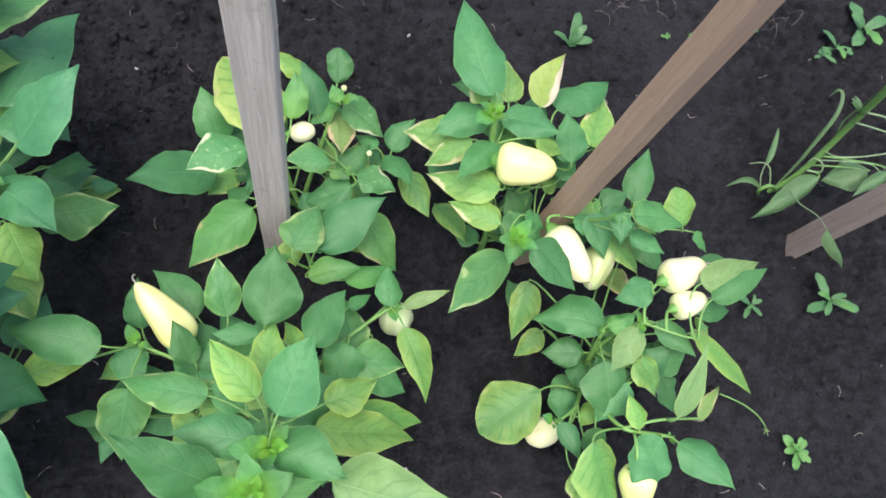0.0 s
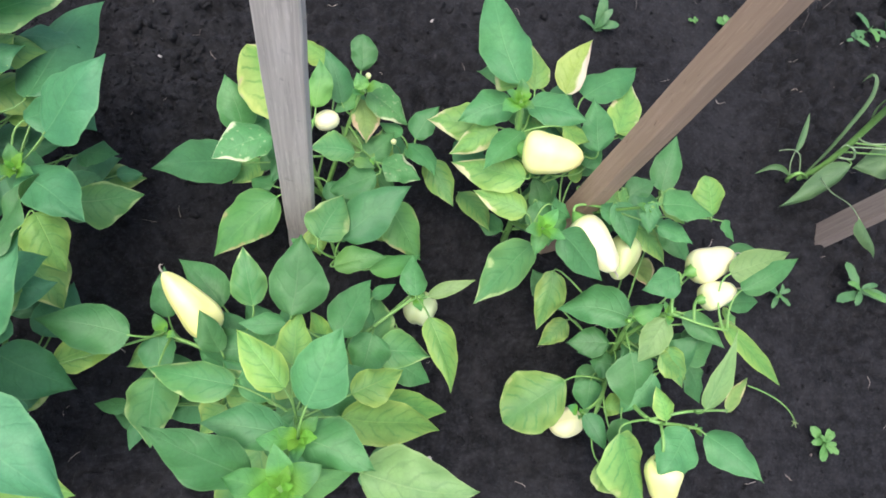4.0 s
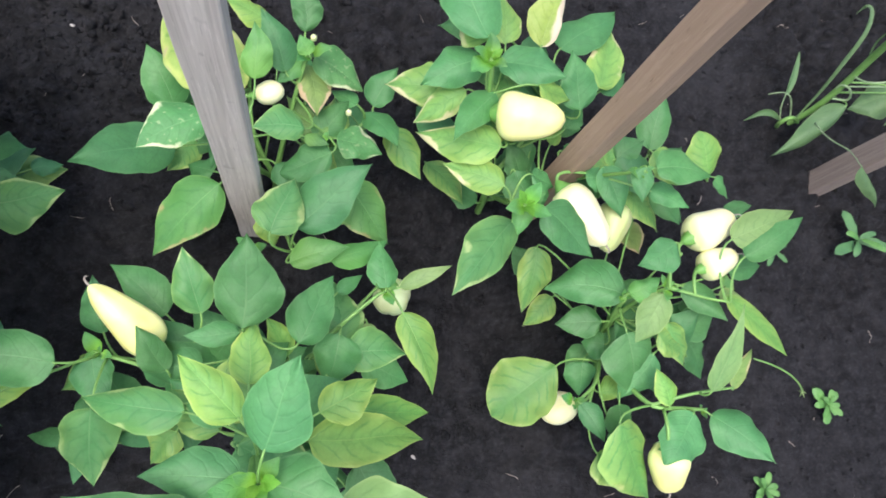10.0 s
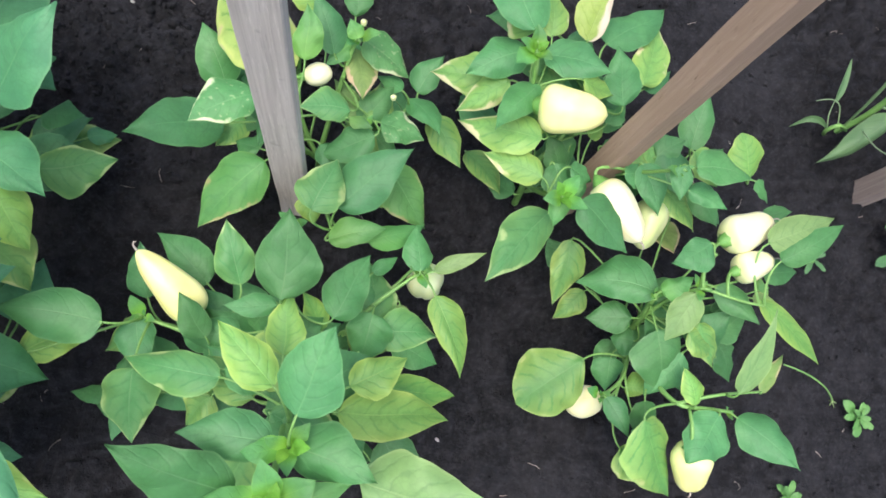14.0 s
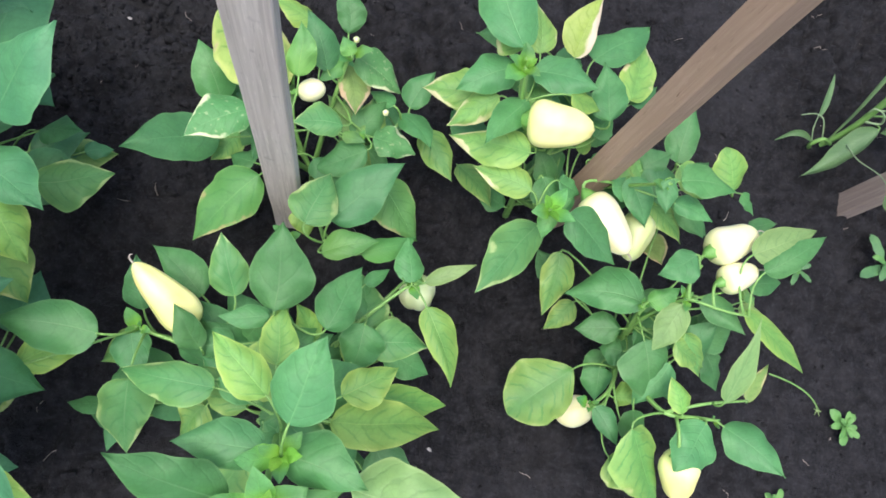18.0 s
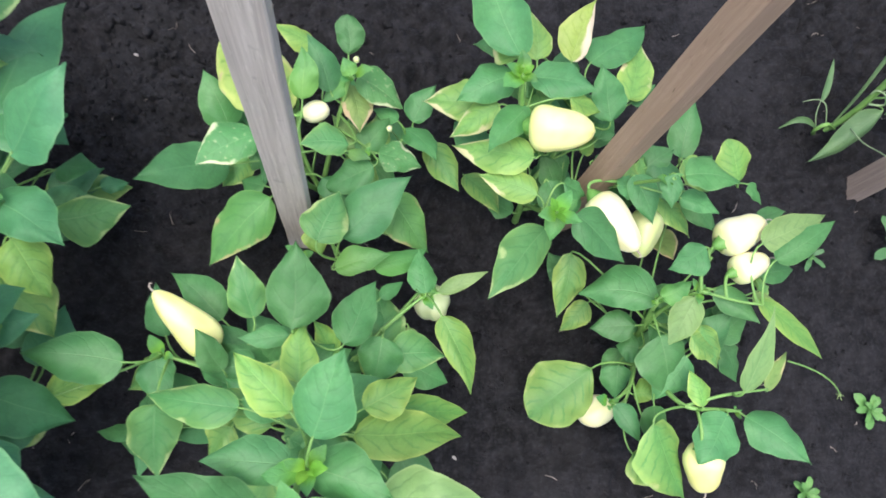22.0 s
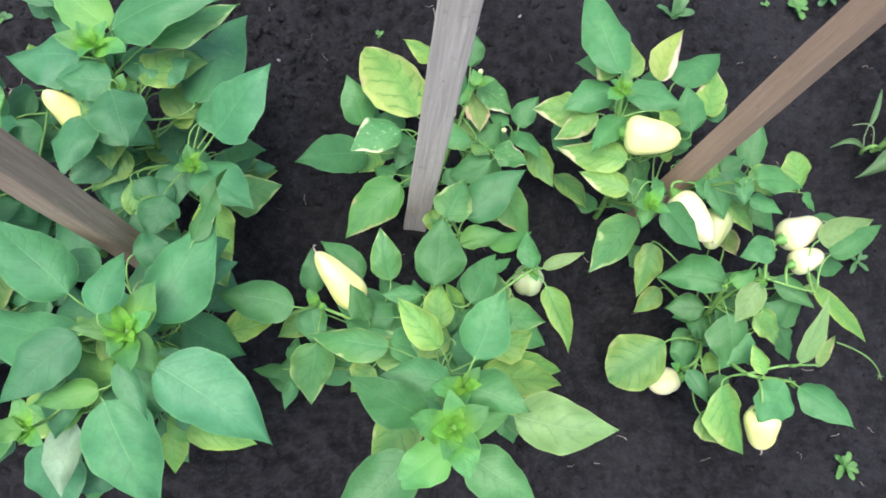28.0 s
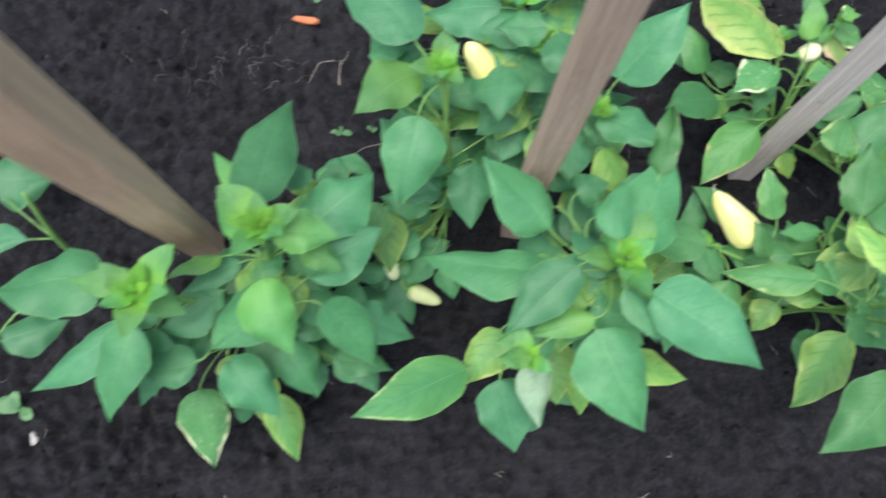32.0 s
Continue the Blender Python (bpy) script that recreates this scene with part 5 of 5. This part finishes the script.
# ---- a spent flower on a thin stalk ----
bm = bmesh.new()
tube(bm, [p - E.root for p in arc((0.576, 0.135, 0.200), (0.633, 0.116, 0.205), (0.669, 0.090, 0.160), 9)], 0.0011, 5)
stalk_end = part("flower_stalk", bm, STEM, E.ob)
bm = bmesh.new()
for k in range(5):
    a = k * 1.257
    tube(bm, [Vector((0.669, 0.090, 0.160)) - E.root, Vector((0.672 + 0.006 * math.cos(a), 0.087 + 0.006 * math.sin(a), 0.155)) - E.root], [0.0012, 0.0005], 4)
part("withered_flower", bm, LEAF["p"], stalk_end)
for at in ((0.020, 0.552, 0.242), (0.062, 0.470, 0.205)):
    bm = bmesh.new()
    bmesh.ops.create_icosphere(bm, subdivisions=2, radius=0.0042)
    for vert in bm.verts:
        vert.co.z *= 1.35
        vert.co *= 1 + 0.12 * math.sin(5 * math.atan2(vert.co.y, vert.co.x))
    bud = part("flower_bud", bm, FRUIT_PALE, C.ob, "small closed white flower bud", Vector(at) - C.root)
    bm = bmesh.new()
    node = C.nearest(at)
    tube(bm, [q - Vector(at) for q in arc(Vector(at) - Vector((0, 0, 0.003)), (Vector(at) + node) / 2 + Vector((0, 0, 0.01)), node)], 0.0009, 5)
    part("flower_stalk", bm, STEM, bud)

# ---- fruits ----
pepper(B, (-0.157, 0.180, 0.197), (-0.224, 0.249, 0.240), 0.049, FRUIT, 0.70, 3, "long ivory-yellow pepper", True)
pepper(B, (0.116, 0.268, 0.105), (0.124, 0.240, 0.056), 0.052, FRUIT_GREEN, 0.5, 4, "small round greenish white pepper")
pepper(C, (-0.053, 0.486, 0.215), (-0.017, 0.491, 0.222), 0.029, FRUIT_PALE, 0.55, 3, "small round ivory pepper")
pepper(D, (0.236, 0.446, 0.262), (0.319, 0.428, 0.285), 0.060, FRUIT, 0.38, 3, "plump ivory-yellow pepper", ribs=0.07)
pepper(D, (0.323, 0.360, 0.235), (0.374, 0.282, 0.235), 0.051, FRUIT_PALE, 0.40, 3, "white waxy pepper", True)
pepper(D, (0.423, 0.355, 0.185), (0.399, 0.288, 0.175), 0.046, FRUIT_DULL, 0.45, 3, "pale green pepper behind the white one")
pepper(E, (0.486, 0.288, 0.235), (0.562, 0.321, 0.228), 0.05, FRUIT_PALE, 0.42, 3, "ivory pepper", True, ribs=0.07)
pepper(E, (0.500, 0.249, 0.232), (0.554, 0.267, 0.232), 0.04, FRUIT_PALE, 0.42, 3, "smaller ivory pepper", True, ribs=0.07)
pepper(E, (0.381, 0.094, 0.062), (0.329, 0.083, 0.045), 0.046, FRUIT_PALE, 0.30, 3, "small cream-white pepper below a leaf")
pepper(E, (0.436, 0.034, 0.205), (0.455, -0.022, 0.158), 0.050, FRUIT, 0.40, 3, "ivory pepper hanging low", True)
pepper(F, (-0.545, 0.414, 0.285), (-0.580, 0.431, 0.341), 0.042, FRUIT, 0.62, 3, "pale pepper hidden among leaves")
pepper(G, (-0.672, 0.152, 0.075), (-0.618, 0.130, 0.06), 0.030, FRUIT_DULL, 0.45, 3, "ivory pepper near the soil")
pepper(G, (-0.70, 0.185, 0.12), (-0.69, 0.16, 0.10), 0.024, FRUIT_GREEN, 0.3, 3, "small yellowish pepper")

# ---- weeds and litter ----
def weed(x, y, size, count, mat, label, slim=0.42, seed=1, rise=0.45, turn=None, chosen=()):
    rng = random.Random(seed)
    thing = tagged(new("weed_seedling"), label, "weed", "weeds in the soil")
    z = floor_at(x, y)
    thing.location = (x, y, z)
    turn = rng.random() * 6.3 if turn is None else turn
    bm = bmesh.new()
    tube(bm, [(0, 0, -0.004), (0.001, 0, size * 0.25), (0, 0.001, size * 0.45)], [0.0013, 0.0011, 0.0008], 5)
    part("stem", bm, mat, thing)
    for a, l, h, up in chosen:
        bm = bmesh.new()
        blade(bm, (math.cos(a) * l, math.sin(a) * l, up * l), l * slim, rng, 0.10, rng.uniform(-0.2, 0.2), 0.2, 12, 6, 0.55, sharp=0.8)
        part("leaf", bm, mat, thing, at=(0, 0, h))
    for k in range(count):
        a = turn + k * 2.4 + rng.uniform(-0.25, 0.25)
        l = size * rng.uniform(0.7, 1.1) * (1 - 0.45 * k / count)
        h = size * (0.12 + 0.32 * k / count)
        bm = bmesh.new()
        blade(bm, (math.cos(a) * l, math.sin(a) * l, l * rise * rng.uniform(0.3, 1.0) * (0.5 + k / count)), l * slim, rng, 0.10, rng.uniform(-0.2, 0.2), 0.2, 10, 6, 0.58, sharp=0.75)
        part("leaf", bm, mat if k < count * 0.7 else WEED_LIGHT, thing, at=(0, 0, h))
    return thing


SEEDLING = "small green weed seedling growing in black soil"
weed(0.460, 0.840, 0.014, 4, WEED, SEEDLING, 0.40, 31, 0.8, chosen=((1.35, 0.052, 0.006, 0.7), (2.9, 0.040, 0.006, 0.45), (0.1, 0.044, 0.006, 0.35), (0.75, 0.034, 0.010, 0.9)))
weed(0.667, 0.881, 0.014, 5, WEED_LIGHT, SEEDLING, 0.6, 32)
weed(1.139, 0.955, 0.078, 5, WEED, SEEDLING, 0.38, 33, 0.4, 1.75)
weed(1.062, 0.905, 0.058, 4, WEED, SEEDLING, 0.36, 34, 0.3, 3.6)
weed(1.025, 0.879, 0.034, 3, WEED, SEEDLING, 0.30, 52, 0.3, 3.3)
weed(0.920, 0.333, 0.058, 7, WEED, SEEDLING, 0.30, 35)
weed(0.825, 0.067, 0.034, 11, WEED_LIGHT, SEEDLING, 0.42, 36)
weed(0.767, 0.320, 0.034, 6, WEED, SEEDLING, 0.33, 37)
weed(0.688, -0.05, 0.030, 10, WEED_LIGHT, SEEDLING, 0.40, 38)
weed(-0.486, 0.870, 0.038, 12, WEED_LIGHT, SEEDLING, 0.45, 39)
weed(-0.520, 0.960, 0.026, 5, WEED, SEEDLING, 0.45, 40)
weed(0.735, 0.872, 0.034, 7, WEED_LIGHT, SEEDLING, 0.5, 41)
weed(0.806, 0.900, 0.040, 8, WEED, SEEDLING, 0.4, 42)
weed(0.86, 0.93, 0.030, 6, WEED, SEEDLING, 0.4, 43)
weed(-0.896, 0.814, 0.045, 6, WEED, SEEDLING, 0.55, 44)
weed(-0.837, 0.751, 0.022, 5, WEED, SEEDLING, 0.55, 45)
weed(0.007, 0.954, 0.016, 4, WEED_LIGHT, SEEDLING, 0.5, 46)
weed(-0.140, 0.757, 0.014, 4, WEED_LIGHT, SEEDLING, 0.6, 47)
weed(-0.794, 0.465, 0.022, 3, WEED, SEEDLING, 0.65, 48)
weed(-0.737, 0.470, 0.014, 3, WEED, SEEDLING, 0.65, 49)
weed(-1.291, -0.022, 0.045, 3, WEED, SEEDLING, 0.6, 50)
weed(0.11, 0.085, 0.012, 4, WEED_LIGHT, SEEDLING, 0.6, 51)

vine = Plant((0.800, 0.505), "wilting vine with a thick green stem and curled narrow leaves", 61, "")
vine.ob.name = "wilting_vine"
vine.ob["category"] = "vine"
vine.stem([(0.838, 0.552, -0.01), (0.862, 0.558, 0.05), (0.870, 0.570, 0.12), (0.861, 0.582, 0.22), (0.820, 0.570, 0.345), (0.790, 0.562, 0.43)], 0.0052, 0.0062)
vine.stem([(0.838, 0.552, -0.005), (0.812, 0.543, 0.035), (0.822, 0.545, 0.055), (0.850, 0.546, 0.035)], 0.0040, 0.0030)


def ribbon(points, wide, kind):
    """A narrow, drawn-out leaf that follows a curve and narrows to its tip."""
    pts = [Vector(p) for p in points]
    line = []
    for i in range(len(pts) - 1):
        a, b = pts[i], pts[i + 1]
        before, after = pts[max(i - 1, 0)], pts[min(i + 2, len(pts) - 1)]
        line += [0.5 * (2 * a + (b - before) * t + (2 * before - 5 * a + 4 * b - after) * t * t + (3 * a - before - 3 * b + after) * t ** 3) for t in (0, 0.2, 0.4, 0.6, 0.8)]
    line.append(pts[-1])
    bm = bmesh.new()
    uv = bm.loops.layers.uv.verify()
    rows = []
    for i, p in enumerate(line):
        u = i / (len(line) - 1)
        d = (line[min(i + 1, len(line) - 1)] - line[max(i - 1, 0)]).normalized()
        side = d.cross(Vector((0.2, -0.6, 0.8))).normalized()
        up = side.cross(d)
        half = wide / 2 * (0.30 + 0.70 * math.sin(min(u * 1.15, 1) * math.pi * 0.93)) * (1 if u < 0.85 else (1.02 - u) / 0.17)
        rows.append([bm.verts.new(p + side * half * k + up * half * 0.55 * abs(k) - vine.root) for k in (-1, -0.5, 0, 0.5, 1)])
    for i in range(len(rows) - 1):
        for j in range(4):
            f = bm.faces.new((rows[i][j], rows[i + 1][j], rows[i + 1][j + 1], rows[i][j + 1]))
            for loop, (q, r) in zip(f.loops, ((i, j), (i + 1, j), (i + 1, j + 1), (i, j + 1))):
                loop[uv].uv = (q / (len(rows) - 1), r / 4)
    return part("leaf", bm, LEAF[kind], vine.ob, "narrow curled wilting leaf")


def tendril(points, thick=0.0013):
    bm = bmesh.new()
    line = []
    pts = [Vector(p) for p in points]
    for i in range(len(pts) - 1):
        a, b = pts[i], pts[i + 1]
        before, after = pts[max(i - 1, 0)], pts[min(i + 2, len(pts) - 1)]
        line += [0.5 * (2 * a + (b - before) * t + (2 * before - 5 * a + 4 * b - after) * t * t + (3 * a - before - 3 * b + after) * t ** 3) for t in (0, 0.25, 0.5, 0.75)]
    line.append(pts[-1])
    tube(bm, [p - vine.root for p in line], [thick * (1 - 0.5 * i / len(line)) for i in range(len(line))], 5)
    return part("leaf_stalk", bm, PALE_STEM, vine.ob, "thin pale green stalk")


ribbon([(0.845, 0.552, 0.03), (0.872, 0.586, 0.07), (0.890, 0.618, 0.11), (0.908, 0.653, 0.15), (0.912, 0.681, 0.168), (0.908, 0.693, 0.163), (0.902, 0.688, 0.150)], 0.011, "f")
ribbon([(0.816, 0.585, 0.06), (0.825, 0.612, 0.07), (0.842, 0.656, 0.08)], 0.016, "f")
tendril([(0.820, 0.552, 0.03), (0.810, 0.566, 0.05), (0.816, 0.586, 0.06)])
tendril([(0.840, 0.556, 0.03), (0.826, 0.578, 0.058), (0.810, 0.588, 0.062), (0.790, 0.590, 0.05)])
ribbon([(0.818, 0.552, 0.03), (0.790, 0.556, 0.048), (0.766, 0.555, 0.05), (0.748, 0.549, 0.03)], 0.011, "f")
leaf(vine, (0.885, 0.543, 0.110), (0.771, 0.477, 0.050), 0.036, "f", arch=0.05, droop=0.9, roll=0.35)
tendril([(0.868, 0.560, 0.10), (0.886, 0.552, 0.112), (0.876, 0.559, 0.132), (0.862, 0.568, 0.132), (0.858, 0.566, 0.122)], 0.0022)
tendril([(0.835, 0.520, 0.09), (0.819, 0.476, 0.13), (0.815, 0.438, 0.17), (0.806, 0.404, 0.195)])
leaf(vine, (0.806, 0.404, 0.195), (0.868, 0.357, 0.140), 0.022, "f", arch=0.05, droop=1.2, stalk=False)
leaf(vine, (0.975, 0.556, 0.125), (0.902, 0.546, 0.090), 0.056, "f", arch=0.06, droop=0.7)
leaf(vine, (0.995, 0.545, 0.150), (0.930, 0.500, 0.125), 0.022, "f", droop=0.9)
tendril([(0.868, 0.576, 0.15), (0.872, 0.552, 0.172), (0.905, 0.546, 0.19), (0.950, 0.551, 0.20), (0.990, 0.556, 0.19)], 0.0017)
ribbon([(0.863, 0.583, 0.19), (0.860, 0.598, 0.215), (0.858, 0.600, 0.25), (0.850, 0.598, 0.30)], 0.007, "f")
tendril([(0.838, 0.572, 0.285), (0.862, 0.556, 0.30), (0.900, 0.545, 0.30)], 0.0022)
tendril([(0.850, 0.574, 0.25), (0.884, 0.551, 0.268), (0.930, 0.540, 0.265)], 0.0018)
tendril([(0.870, 0.566, 0.13), (0.930, 0.556, 0.152), (0.960, 0.552, 0.153), (0.985, 0.536, 0.145)], 0.0014)
for k in range(6):
    a = 2.0 + k * 0.5
    ribbon([(0.842, 0.576, 0.27), (0.842 + 0.010 * math.cos(a), 0.584 + 0.010 * math.sin(a), 0.278), (0.842 + 0.022 * math.cos(a), 0.588 + 0.020 * math.sin(a), 0.276 + 0.003 * k)], 0.006, "f")


def litter(name, spots, length, mat, label, seed, thick=0.0006):
    rng = random.Random(seed)
    bm = bmesh.new()
    for x, y in spots:
        a = rng.random() * 6.3
        l = length * rng.uniform(0.35, 1.2)
        bend = rng.gauss(0, 0.22)
        girth = thick * rng.uniform(0.45, 1.05)
        line = []
        for k in range(9):
            line.append(Vector((x, y, floor_at(x, y) + 0.0022 + 0.003 * math.sin(k * 0.39) * rng.random())))
            a += bend * 0.5 + rng.gauss(0, 0.20)
            x, y = x + math.cos(a) * l / 8, y + math.sin(a) * l / 8
        tube(bm, line, [girth * (1 - 0.06 * k) for k in range(9)], 4)
    me = bpy.data.meshes.new(name)
    bm.to_mesh(me)
    bm.free()
    me.materials.append(mat)
    return tagged(new(name, me), label, "litter", kind="stuff")


lr = random.Random(70)
litter("dry_straw", [(lr.uniform(-1.5, 1.2), lr.uniform(-0.3, 1.05)) for _ in range(170)], 0.020, FIBRE, "short pale dry straw bits on the soil", 71)
litter("dry_roots", [(lr.gauss(-1.09, 0.05), lr.gauss(0.59, 0.02)) for _ in range(14)] + [(lr.gauss(-0.93, 0.05), lr.gauss(0.60, 0.02)) for _ in range(14)] + [(lr.gauss(0.62, 0.06), lr.gauss(0.97, 0.03)) for _ in range(16)] + [(lr.gauss(0.06, 0.05), lr.gauss(0.92, 0.03)) for _ in range(12)] + [(lr.gauss(0.95, 0.05), lr.gauss(0.95, 0.05)) for _ in range(8)], 0.055, ROOT, "tangled pale dry roots lying on the soil", 72, 0.0006)
litter("dry_roots", [(-0.80, 0.56), (-0.79, 0.60), (-0.70, 0.45)], 0.09, FIBRE, "long brown dry root on the soil", 73, 0.0012)


def chip(x, y, size, mat, label, seed, flat=0.5, slim=0.55, turn=None):
    rng = random.Random(seed)
    bm = bmesh.new()
    bmesh.ops.create_icosphere(bm, subdivisions=2, radius=size)
    for v in bm.verts:
        v.co *= 1 + rng.uniform(-0.35, 0.30)
        v.co.z *= flat
        v.co.y *= slim
    me = bpy.data.meshes.new("chip")
    bm.to_mesh(me)
    bm.free()
    me.materials.append(mat)
    me.polygons.foreach_set("use_smooth", [True] * len(me.polygons))
    ob = new("chip", me)
    ob.location = (x, y, floor_at(x, y) + size * flat * 0.6)
    ob.rotation_euler = (0, 0, rng.random() * 6.3 if turn is None else turn)
    return tagged(ob, label, "chip")


chip(-1.274, -0.070, 0.011, CHALK, "whitish crumb of stone on the black soil", 81)
chip(-0.330, 0.690, 0.0038, CHALK, "whitish crumb of stone on the black soil", 82)
chip(-0.305, 0.675, 0.003, CHALK, "whitish crumb of stone on the black soil", 83)
chip(0.140, 0.820, 0.005, CHALK, "whitish crumb of stone on the black soil", 84)
chip(0.150, 0.035, 0.004, CHALK, "whitish crumb of stone on the black soil", 85)
chip(-0.860, 0.687, 0.027, PEEL, "orange sliver lying on the soil", 86, 0.22, 0.30, -0.2)
